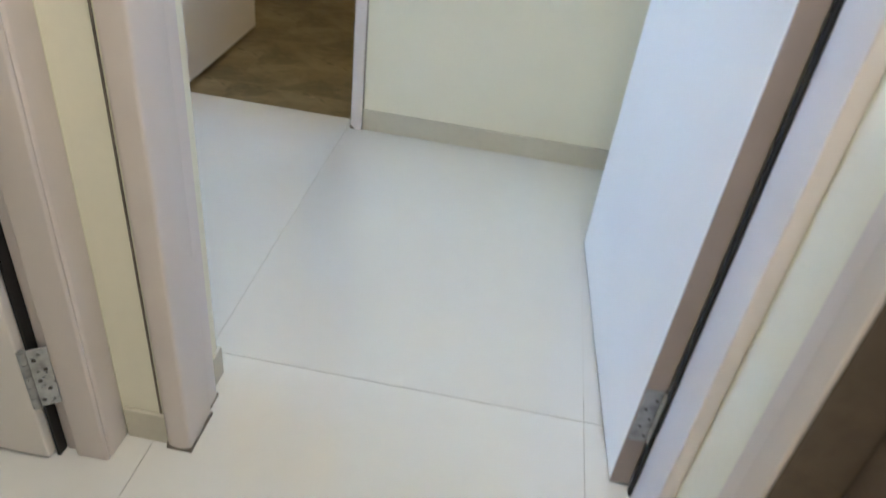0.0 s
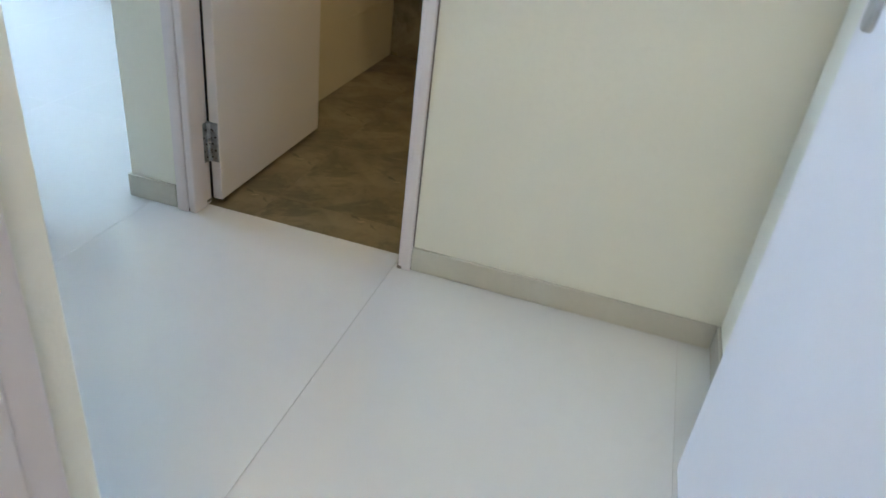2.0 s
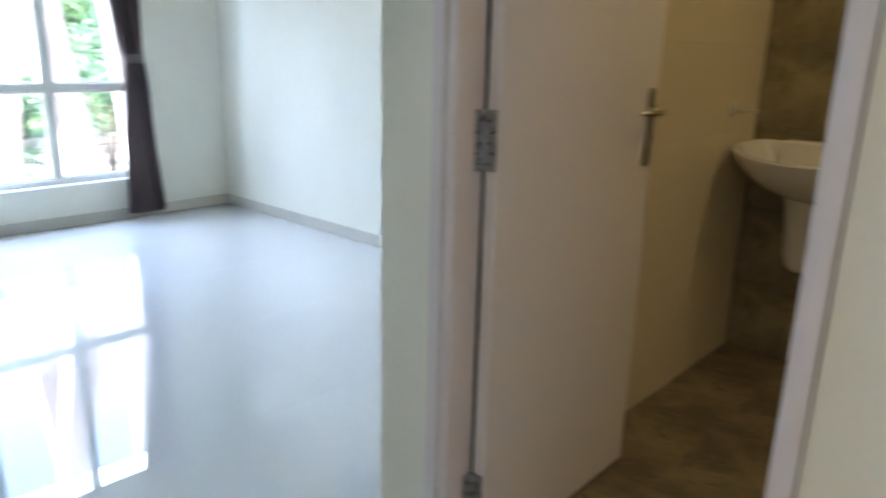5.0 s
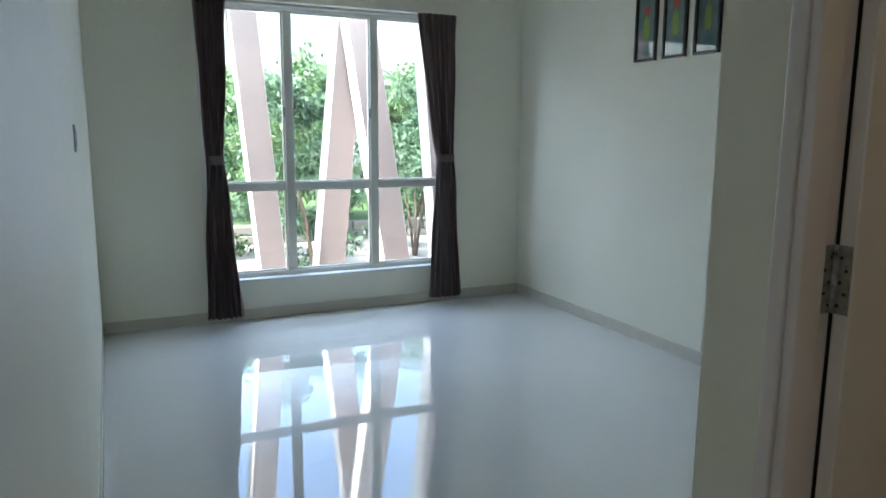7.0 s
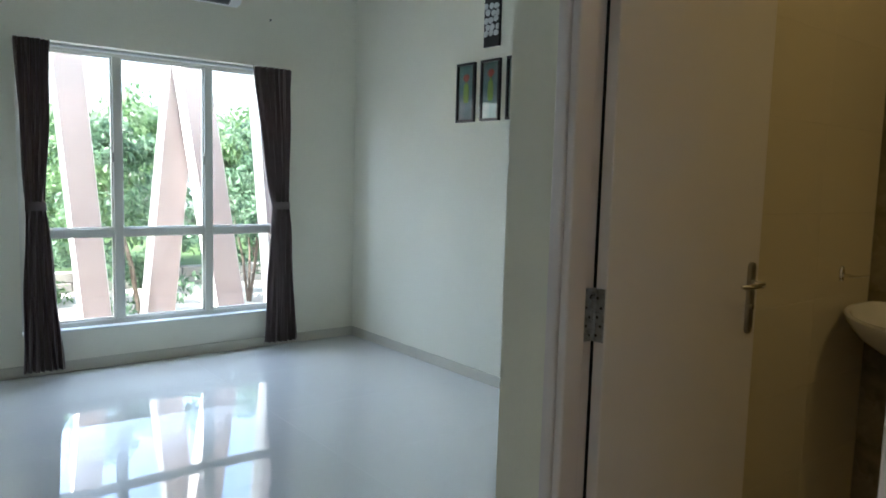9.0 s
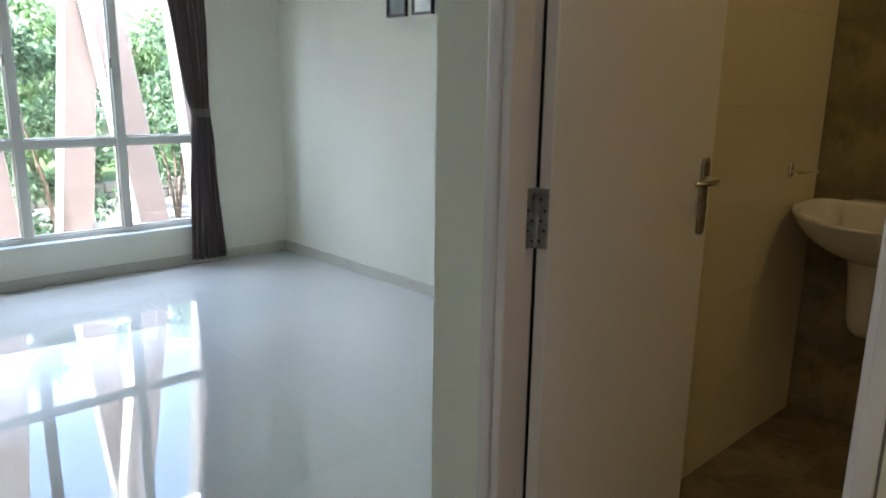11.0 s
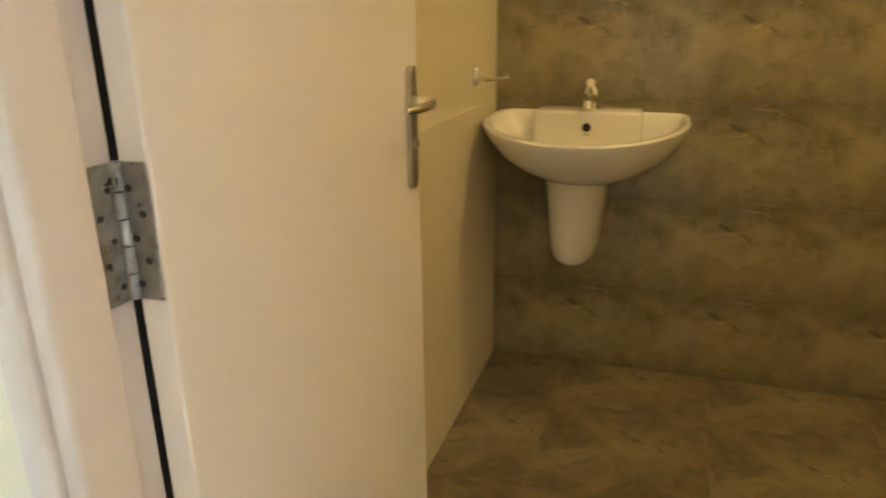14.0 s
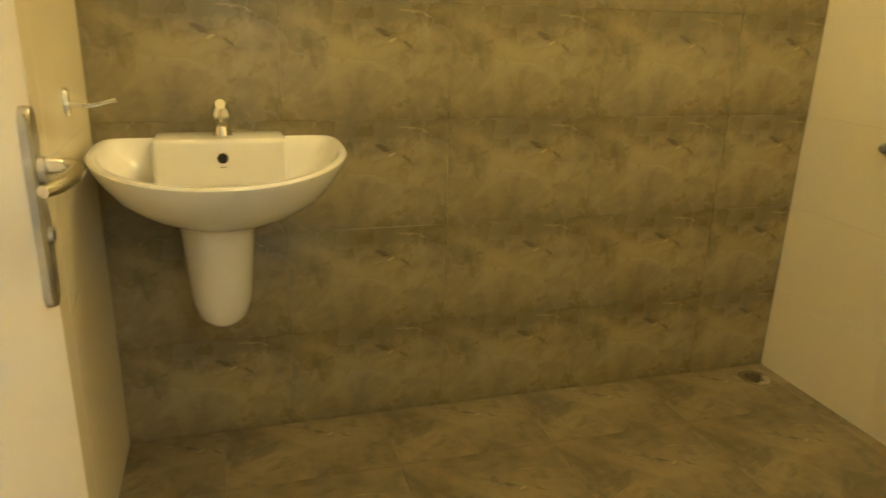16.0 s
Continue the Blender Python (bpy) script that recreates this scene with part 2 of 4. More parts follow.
# black that stands in for the shade in the gaps beside the doors
M_GAP_SHADE = material("door_gap_shade_black", (0.012, 0.011, 0.010), 0.85, spots=0.2)
M_RED = material("red_petal_print", (0.62, 0.09, 0.05), 0.5, spots=0.3, spot_scale=30)
M_STEM = material("lime_green_stem_print", (0.36, 0.52, 0.05), 0.5, spots=0.3, spot_scale=25)
M_MAT = material("teal_picture_ground", (0.10, 0.22, 0.20), 0.5, tint=(0.30, 0.36, 0.36), spots=0.1, spot_scale=9)
M_PEBBLE = material("white_pebble_inlay", (0.62, 0.62, 0.60), 0.4, spots=0.15, spot_scale=20)


def leaf_material(name, a, b_):
    m = bpy.data.materials.new(name)
    m.use_nodes = True
    t = m.node_tree
    p = t.nodes["Principled BSDF"]
    g = t.nodes.new("ShaderNodeNewGeometry")
    mx = t.nodes.new("ShaderNodeMix")
    mx.data_type = "RGBA"
    mx.inputs["A"].default_value, mx.inputs["B"].default_value = (*a, 1), (*b_, 1)
    t.links.new(g.outputs["Random Per Island"], mx.inputs["Factor"])
    t.links.new(mx.outputs["Result"], p.inputs["Base Color"])
    p.inputs["Roughness"].default_value = 0.45
    tr = t.nodes.new("ShaderNodeBsdfTranslucent")
    t.links.new(mx.outputs["Result"], tr.inputs["Color"])
    ms = t.nodes.new("ShaderNodeMixShader")
    ms.inputs[0].default_value = 0.45
    t.links.new(p.outputs[0], ms.inputs[1])
    t.links.new(tr.outputs[0], ms.inputs[2])
    t.links.new(ms.outputs[0], t.nodes["Material Output"].inputs["Surface"])
    return m


M_GREEN = leaf_material("bright_green_leaf", (0.05, 0.12, 0.035), (0.24, 0.36, 0.17))
M_DEEP = leaf_material("deep_green_leaf", (0.025, 0.065, 0.03), (0.20, 0.32, 0.19))
M_GRASS = material("lawn_green", (0.07, 0.13, 0.03), 0.8, spots=0.4, spot_scale=3, grain=0.3, bump=0.6, bump_scale=60)

M_GLASS = bpy.data.materials.new("clear_window_glass")
M_GLASS.use_nodes = True
gb = M_GLASS.node_tree.nodes["Principled BSDF"]
gb.inputs["Base Color"].default_value = (0.97, 0.99, 0.98, 1)
gb.inputs["Transmission Weight"].default_value = 1.0
gb.inputs["Roughness"].default_value = 0.0
gb.inputs["IOR"].default_value = 1.45


# ---- building helpers ----
def box(bm, x0, x1, y0, y1, z0, z1, bevel=0.0, seg=2):
    geo = bmesh.ops.create_cube(bm, size=1.0)
    bmesh.ops.scale(bm, vec=(x1 - x0, y1 - y0, z1 - z0), verts=geo["verts"])
    bmesh.ops.translate(bm, vec=((x0 + x1) / 2, (y0 + y1) / 2, (z0 + z1) / 2), verts=geo["verts"])
    if bevel:
        edges = {e for v in geo["verts"] for e in v.link_edges}
        bmesh.ops.bevel(bm, geom=list(edges), offset=bevel, segments=seg, affect="EDGES", profile=0.5)
    return bm


def cyl(bm, a, b, r0, r1=None, seg=20):
    a, b = Vector(a), Vector(b)
    d = b - a
    m = Matrix.Translation((a + b) / 2) @ d.to_track_quat("Z", "Y").to_matrix().to_4x4()
    bmesh.ops.create_cone(bm, cap_ends=True, segments=seg, radius1=r0, radius2=r0 if r1 is None else r1, depth=d.length, matrix=m)
    return bm


def loft(bm, rings, cap0=True, cap1=True):
    """Skin closed rings of points, all of one length."""
    vs = [[bm.verts.new(p) for p in ring] for ring in rings]
    n = len(vs[0])
    for a, b in zip(vs, vs[1:]):
        for i in range(n):
            bm.faces.new((a[i], a[(i + 1) % n], b[(i + 1) % n], b[i]))
    if cap0:
        bm.faces.new(list(reversed(vs[0])))
    if cap1:
        bm.faces.new(vs[-1])
    return bm


def tube(bm, pts, r, seg=10):
    """A round bar along a path of points."""
    pts = [Vector(p) for p in pts]
    radii = r if isinstance(r, (list, tuple)) else [r] * len(pts)
    rings, side = [], None
    for i, p in enumerate(pts):
        d = (pts[min(i + 1, len(pts) - 1)] - pts[max(i - 1, 0)]).normalized()
        if side is None:
            side = d.orthogonal().normalized()
        side = (side - d * side.dot(d)).normalized()
        up = d.cross(side)
        rings.append([p + radii[i] * (math.cos(a) * side + math.sin(a) * up) for a in (2 * math.pi * k / seg for k in range(seg))])
    return loft(bm, rings)


def make(name, bm, mat, smooth=False):
    bmesh.ops.recalc_face_normals(bm, faces=bm.faces)
    me = bpy.data.meshes.new(name)
    bm.to_mesh(me)
    bm.free()
    me.materials.append(mat)
    if smooth:
        me.polygons.foreach_set("use_smooth", [True] * len(me.polygons))
        me.set_sharp_from_angle(angle=radians(38))
    return new(name, me)


def part(name, bm, mat, parent, label="", smooth=False):
    ob = make(name, bm, mat, smooth)
    ob.parent = parent
    if label:
        ob["label"] = label
    return ob


def thing(name, label, category, place=(0, 0, 0), group="", rz=0.0):
    ob = new(name)
    ob.matrix_world = pose(*place, 0, 0, rz)
    ob.empty_display_size = 0.1
    return tagged(ob, label, category, group)


def structure(name, boxes, mat, label, bevel=0.0):
    bm = bmesh.new()
    for b in boxes:
        box(bm, *b, bevel)
    return tagged(make(name, bm, mat), label, name.split("_")[0], "", "structure")

# ---- structure ----
H = 2.85
structure("ground", [(-400, 400, -400, 400, -0.60, -0.32)], M_PAVE, "sunlit pale concrete paving around the house")
structure("wall_west", [(-3.603, -3.453, 0.70, 1.48, -0.32, H), (-3.603, -3.453, 3.20, 3.90, -0.32, H),
                        (-3.603, -3.453, 1.48, 3.20, -0.32, 0.25), (-3.603, -3.453, 1.48, 3.20, 2.0, H)], M_WALL,
          "cream painted bedroom wall with a large window opening")
structure("wall_north", [(-3.453, 0.142, 3.751, 3.90, -0.32, H)], M_WALL, "cream painted bedroom wall with pictures")
structure("wall_partition", [(0.142, 0.229, 2.083, 3.90, -0.32, H)], M_WALL, "thin wall between bedroom and bathroom")
# the second box is added to keep light out of the hinge gap
structure("wall_bathroom_door", [(0.142, 0.302, 2.0, 2.083, -0.32, H), (0.229, 0.302, 2.083, 2.14, -0.32, H), (1.003, 2.44, 2.0, 2.083, -0.32, H),
                                 (0.302, 1.003, 2.0, 2.083, 2.092, H)], M_WALL, "cream wall with the bathroom doorway")
structure("wall_bathroom_north", [(0.229, 2.44, 3.852, 3.98, -0.32, H)], M_BROWN, "mortar bed behind the stone wall tiles")
structure("wall_bathroom_east", [(2.347, 2.44, 2.083, 3.852, -0.32, H)], M_WALL, "bathroom side wall behind cream tiles")
structure("wall_vestibule_east", [(1.79, 1.87, 0.877, 2.0, -0.32, H)], M_WALL, "cream wall behind the open bedroom door")
structure("wall_entrance", [(-3.453, 0.905, 0.70, 0.877, -0.32, H), (0.905, 0.982, 0.711, 0.877, -0.32, H), (0.982, 0.999, 0.829, 0.877, -0.32, H),
                            (1.811, 2.9, 0.70, 0.877, -0.32, H), (1.793, 1.811, 0.80, 0.877, -0.32, H),
                            (0.999, 1.793, 0.829, 0.877, 2.06, H), (0.982, 1.811, 0.70, 0.829, 2.12, H)], M_WALL,
          "cream wall with the bedroom doorway")
structure("wall_hall_west", [(0.82, 0.905, -1.6, -0.195, -0.32, H), (0.82, 0.905, -0.195, 0.70, 2.12, H)], M_WALL,
          "cream hall wall with a doorway")
structure("wall_hall_east", [(1.811, 1.905, -1.6, -0.34, -0.32, H), (1.811, 1.905, -0.34, 0.522, 2.12, H), (1.811, 1.905, 0.522, 0.70, -0.32, H)], M_WALL,
          "cream hall wall with a doorway to a dark room")
structure("wall_hall_end", [(-1.1, 2.9, -1.75, -1.6, -0.32, H)], M_WALL, "cream wall closing the hall")
structure("wall_side_room_west", [(-1.2, -1.1, -1.75, 0.70, -0.32, H)], M_WALL, "cream wall closing the side room")
structure("wall_side_room_east", [(2.9, 3.0, -1.75, 0.877, -0.32, H)], M_WALL, "cream wall closing the dark side room")
structure("ceiling", [(-3.603, 3.0, -1.75, 3.98, H, H + 0.12)], M_CEIL, "flat white painted ceiling")
floor = structure("floor", [(-3.453, 2.9, -1.6, 2.052, -0.32, -0.0025), (-3.453, 0.229, 2.052, 3.751, -0.32, -0.0025)], M_GROUT,
                  "polished white tile floor of bedroom and hall")
bath_floor = structure("floor_bathroom", [(0.229, 2.347, 2.052, 3.852, -0.32, -0.0155)], M_BROWN, "olive stone tile floor of the bathroom")


# ---- skirting ----
def skirting(name, x0, x1, y0, y1):
    return structure(name, [(x0, x1, y0, y1, 0.0, 0.069)], M_SKIRT, "low beige tile skirting", 0.0025)


skirting("baseboard_west", -3.453, -3.444, 0.877, 3.751)
skirting("baseboard_north", -3.444, 0.133, 3.742, 3.751)
skirting("baseboard_partition", 0.133, 0.142, 1.991, 3.742)
skirting("baseboard_bath_door_left", 0.142, 0.2895, 1.991, 2.0)
skirting("baseboard_bath_door_right", 1.002, 1.781, 1.991, 2.0)
skirting("baseboard_vestibule_east", 1.781, 1.79, 0.9, 2.0)
skirting("baseboard_south", -3.444, 0.999, 0.877, 0.886)
skirting("baseboard_south_end", 0.999, 1.006, 0.829, 0.886)
skirting("baseboard_hall_left", 0.910, 0.984, 0.703, 0.711)
skirting("baseboard_hall_right", 1.803, 1.811, 0.575, 0.684)


# ---- door frames ----
def frame_piece(name, parent, x0, x1, y0, y1, z0, z1, bevel=0.006):
    return part(name, box(bmesh.new(), x0, x1, y0, y1, z0, z1, bevel, 3), M_FRAME, parent, smooth=True)


def door_frame(name, label):
    return tagged(thing(name, label, "door frame"), kind="structure")


def worn_foot(parent, x0, x1, y0, y1, z0, seed):
    """Dark, ragged remains of filler round the foot of a jamb."""
    rng = random.Random(seed)
    bm = bmesh.new()
    e = 0.0012
    x0, x1, y0, y1 = x0 - e, x1 + e, y0 - e, y1 + e
    loop = []
    for (ax, ay), (bx, by) in (((x0, y0), (x1, y0)), ((x1, y0), (x1, y1)), ((x1, y1), (x0, y1)), ((x0, y1), (x0, y0))):
        n = max(3, int(math.hypot(bx - ax, by - ay) / 0.006))
        loop += [(ax + (bx - ax) * k / n, ay + (by - ay) * k / n) for k in range(n)]
    tall = 0.004
    low, high = [], []
    for px, py in loop:
        tall = min(0.013, max(0.0015, tall + rng.uniform(-0.003, 0.003)))
        low.append((px, py, z0))
        high.append((px, py, z0 + tall))
    loft(bm, [low, high])
    return part("worn_foot", bm, M_FILLER_SHADE, parent, "dark ragged filler at the foot of the jamb")


f = door_frame("door_frame_bathroom", "pinkish white painted wooden door frame of the bathroom")
frame_piece("jamb", f, 0.305, 0.345, 1.990, 2.083, -0.01, 2.06)
frame_piece("stop", f, 0.334, 0.355, 1.986, 2.046, -0.01, 2.06, 0.005)
frame_piece("nosing", f, 0.2985, 0.331, 1.981, 1.9985, 0.0, 2.09, 0.004)
frame_piece("jamb", f, 0.966, 1.0, 1.986, 2.083, -0.01, 2.06)
frame_piece("nosing", f, 0.978, 1.0025, 1.981, 1.990, 0.0, 2.09, 0.004)
frame_piece("head", f, 0.305, 1.0, 1.986, 2.083, 2.06, 2.09)

worn_foot(f, 0.305, 0.345, 1.990, 2.083, -0.001, 5)
worn_foot(f, 0.966, 1.0, 1.986, 2.083, -0.001, 6)

f = door_frame("door_frame_bedroom", "pinkish white painted wooden door frame of the bedroom")
frame_piece("jamb", f, 0.985, 1.026, 0.695, 0.782, 0, 2.08)
frame_piece("rebate", f, 0.985, 1.018, 0.782, 0.827, 0, 2.08)
frame_piece("jamb", f, 1.7865, 1.8105, 0.684, 0.787, 0, 2.08, 0.003)
worn_foot(f, 0.985, 1.026, 0.695, 0.782, 0.0005, 2)
worn_foot(f, 0.985, 1.018, 0.782, 0.827, 0.0005, 3)
frame_piece("head", f, 0.985, 1.809, 0.695, 0.827, 2.08, 2.115)

f = door_frame("door_frame_side_room", "pinkish white door frame of the hall side room")
frame_piece("jamb", f, 0.826, 0.908, 0.655, 0.709, 0, 2.08)
frame_piece("rebate", f, 0.850, 0.906, 0.646, 0.656, 0, 2.08, 0.004)
frame_piece("jamb", f, 0.82, 0.908, -0.195, -0.155, 0, 2.08)
frame_piece("head", f, 0.82, 0.908, -0.195, 0.697, 2.08, 2.12)

f = door_frame("door_frame_dark_room", "pinkish white door frame beside a dark room")
# this reveal is coloured dark in place of the shade on it
part("jamb", box(bmesh.new(), 1.806, 1.900, 0.490, 0.520, 0, 2.08, 0.004, 3), M_DOORWAY_SHADE, f, "reveal coloured dark brown for the shade on it", True)
frame_piece("casing", f, 1.799, 1.806, 0.490, 0.536, 0, 2.12, 0.003)
frame_piece("nosing", f, 1.803, 1.811, 0.536, 0.572, 0, 2.12, 0.003)
frame_piece("jamb", f, 1.806, 1.912, -0.340, -0.310, 0, 2.08)
frame_piece("head", f, 1.806, 1.912, -0.310, 0.490, 2.08, 2.12)


# a black strip in the hinge gap, coloured as the shade there
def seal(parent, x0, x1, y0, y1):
    return part("seal", box(bmesh.new(), x0, x1, y0, y1, 0.0, 2.05), M_GAP_SHADE, parent, "black strip standing in for the shade in the door gap")


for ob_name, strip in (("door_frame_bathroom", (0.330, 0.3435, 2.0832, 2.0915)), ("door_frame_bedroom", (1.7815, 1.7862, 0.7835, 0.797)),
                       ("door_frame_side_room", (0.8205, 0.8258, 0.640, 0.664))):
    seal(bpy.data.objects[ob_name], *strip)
# dark strips coloured as the shade in the grooves between frame and wall
for ob_name, strip in (("door_frame_bathroom", (0.2920, 0.2985, 1.9968, 2.003)), ("door_frame_bathroom", (0.9998, 1.0035, 1.9975, 2.01)),
                       ("door_frame_bedroom", (0.9725, 0.9752, 0.7085, 0.7120))):
    part("joint", box(bmesh.new(), strip[0], strip[1], strip[2], strip[3], 0.069, 2.09), M_FILLER_SHADE, bpy.data.objects[ob_name], "dark strip for the shaded groove between frame and wall")

# ---- hinges and doors ----
def hinge(parent, x, y, z, h=0.118, plates=((0, 0.034), (-90, 0.034)), knuckle=0.0066):
    """A butt hinge: a knuckle of five barrels with a pin, and a plate with screws to either side."""
    hg = part("hinge", cyl(bmesh.new(), (x, y, z), (x, y, z + h), 0.0035, seg=10), M_ZINC, parent, "zinc plated butt hinge", True)
    for k in range(5):
        a = z + h * k / 5
        part("knuckle", cyl(bmesh.new(), (x, y, a + 0.0008), (x, y, a + h / 5 - 0.0008), knuckle, seg=14), M_ZINC, hg, smooth=True)
    for deg, wide in plates:
        a = radians(deg)
        d, n = Vector((math.cos(a), math.sin(a), 0)), Vector((-math.sin(a), math.cos(a), 0))
        bm = box(bmesh.new(), 0.002, wide, -0.0012, 0.0012, 0, h, 0.0006, 1)
        m = Matrix.Translation((x, y, z)) @ Matrix.Rotation(a, 4, "Z")
        bmesh.ops.transform(bm, matrix=m, verts=bm.verts)
        part("plate", bm, M_ZINC, hg)
        bm = bmesh.new()
        for u, v in ((0.012, 0.12), (0.024, 0.30), (0.014, 0.46), (0.025, 0.64), (0.013, 0.82)):
            p = Vector((x, y, z + h * v)) + d * u * wide / 0.034
            cyl(bm, p - n * 0.0020, p + n * 0.0020, 0.0033, 0.0027, seg=12)
        part("screw", bm, M_SLOT, hg, "dark recessed screw heads", True)
    return hg


def lever_handle(parent, y, z, out=1.0, back=-1.0):
    """A long narrow plate with rounded ends, a bent lever and a key hole, on the face x = 0 that looks along out."""
    w, t, z0, z1 = 0.0145, 0.010, z - 0.135, z + 0.060
    ring = [(y + w * math.cos(a), z1 - w + w * math.sin(a)) for a in np.linspace(0, math.pi, 9)]
    ring += [(y + w * math.cos(a), z0 + w + w * math.sin(a)) for a in np.linspace(math.pi, 2 * math.pi, 9)]
    bm = loft(bmesh.new(), [[(0, p, q) for p, q in ring], [(out * t * 0.7, p, q) for p, q in ring],
                            [(out * t, y + (p - y) * 0.8, z + (q - z) * 0.985) for p, q in ring]])
    hd = part("door_handle", bm, M_STEEL, parent, "brushed steel lever handle on a long plate", True)
    part("rose", cyl(bmesh.new(), (out * t, y, z), (out * (t + 0.006), y, z), 0.013, seg=20), M_STEEL, hd, smooth=True)
    pts = [(out * 0.012, y, z + 0.004), (out * 0.030, y, z + 0.004), (out * 0.040, y + back * 0.006, z + 0.004), (out * 0.045, y + back * 0.022, z + 0.004),
           (out * 0.045, y + back * 0.05, z + 0.0035), (out * 0.040, y + back * 0.078, z + 0.003), (out * 0.031, y + back * 0.096, z + 0.002)]
    part("lever", tube(bmesh.new(), pts, [0.008, 0.0078, 0.0078, 0.0078, 0.0075, 0.0066, 0.0054], 14), M_CHROME, hd, "polished curved lever", True)
    bm = cyl(bmesh.new(), (out * t, y, z - 0.062), (out * (t + 0.004), y, z - 0.062), 0.008, seg=16)
    part("cylinder", bm, M_STEEL, hd, smooth=True)
    # the key hole is a dark bar, its depth only in the colour
    bm = box(bmesh.new(), *sorted((out * (t + 0.004), out * (t + 0.0046))), y - 0.0012, y + 0.0012, z - 0.067, z - 0.058)
    part("key_hole", bm, M_HOLE, hd)
    return hd


d = tagged(thing("door_bathroom", "off-white painted flush bathroom door, standing open", "door", (0.379, 2.083, 0), rz=0.6), kind="structure")
part("leaf", box(bmesh.new(), -0.030, 0, 0.0, 0.652, 0.005, 2.055, 0.003), M_LEAF, d, "off-white painted flush leaf")
lever_handle(d, 0.607, 0.998)
for z in (0.128, 0.912, 1.80):
    hinge(d, -0.0295, -0.0050, z, plates=((-97, 0.031), (2, 0.029)), knuckle=0.0078)

d = tagged(thing("door_bedroom", "off-white painted flush bedroom door, standing open", "door", (1.747, 0.80, 0), rz=2.8), kind="structure")
part("leaf", box(bmesh.new(), 0, 0.0355, 0.004, 0.754, 0.008, 2.07, 0.003), M_LEAF, d, "off-white painted flush leaf")
# the hinge edge is browner than the faces of the leaf
part("edge_band", box(bmesh.new(), 0.001, 0.0345, 0.0022, 0.0045, 0.009, 2.069), M_EDGE, d, "dull brown edge strip")
lever_handle(d, 0.695, 1.0, -1.0)
for z in (0.128, 0.95, 1.80):
    hinge(d, 0.036, -0.003, z, plates=((180, 0.034), (-62, 0.034)))

d = tagged(thing("door_side_room", "white painted flush door of the side room, standing open", "door", (0.817, 0.636, 0)), kind="structure")
part("leaf", box(bmesh.new(), -0.75, 0, -0.010, 0.024, 0.008, 2.07, 0.003), M_LEAF, d, "white painted flush leaf")
for z in (0.128, 0.95, 1.80):
    hinge(d, 0.004, -0.006, z, plates=((180, 0.034), (35, 0.034)))

# added dark panel across the doorway, for the darkness of the room behind
d = tagged(thing("dark_room_panel", "added dark panel in the doorway, in place of the unlit room", "door", (1.872, 0.487, 0)), kind="structure")
part("leaf", box(bmesh.new(), 0, 0.034, -0.792, 0, 0.008, 2.07, 0.003), M_DOORWAY_SHADE, d)

# ---- window ----
w = tagged(thing("window_1", "large window with a white aluminium frame and six clear panes", "window"), kind="structure")
WX0, WX1 = -3.575, -3.520
for n_, b_ in (("frame_rail", (WX0, WX1, 1.48, 3.20, 0.25, 0.292)), ("frame_rail", (WX0, WX1, 1.48, 3.20, 1.955, 2.0)),
               ("frame_stile", (WX0, WX1, 1.48, 1.525, 0.292, 1.955)), ("frame_stile", (WX0, WX1, 3.155, 3.20, 0.292, 1.955)),
               ("mullion", (WX0 - 0.002, WX1 + 0.003, 2.020, 2.072, 0.292, 1.955)), ("mullion", (WX0 - 0.002, WX1 + 0.003, 2.603, 2.655, 0.292, 1.955))):
    part(n_, box(bmesh.new(), *b_, 0.004), M_ALU, w)
edges = ((1.525, 2.020), (2.072, 2.603), (2.655, 3.155))
for a, b in edges:
    part("transom", box(bmesh.new(), WX0, WX1, a, b, 0.830, 0.876, 0.004), M_ALU, w)
    for z0, z1 in ((0.292, 0.830), (0.876, 1.955)):
        sash = bmesh.new()
        s = 0.010
        for r in ((a, b, z0, z0 + s), (a, b, z1 - s, z1), (a, a + s, z0 + s, z1 - s), (b - s, b, z0 + s, z1 - s)):
            box(sash, -3.560, -3.532, r[0], r[1], r[2], r[3], 0.002, 1)
        sash_ob = part("sash", sash, M_ALU, w)
        pane = part("pane", box(bmesh.new(), -3.549, -3.545, a + s, b - s, z0 + s, z1 - s), M_GLASS, sash_ob, "clear glass")
        pane.visible_shadow = False
        if z0 > 0.8:
            part("latch", box(bmesh.new(), -3.530, -3.514, b - 0.012, b + 0.004, 1.30, 1.36, 0.003), M_STEEL, sash_ob, "small grey window latch")
part("window_sill", box(bmesh.new(), -3.520, -3.446, 1.482, 3.198, 0.25, 0.262, 0.003), M_PLASTIC, w, "white sill board")


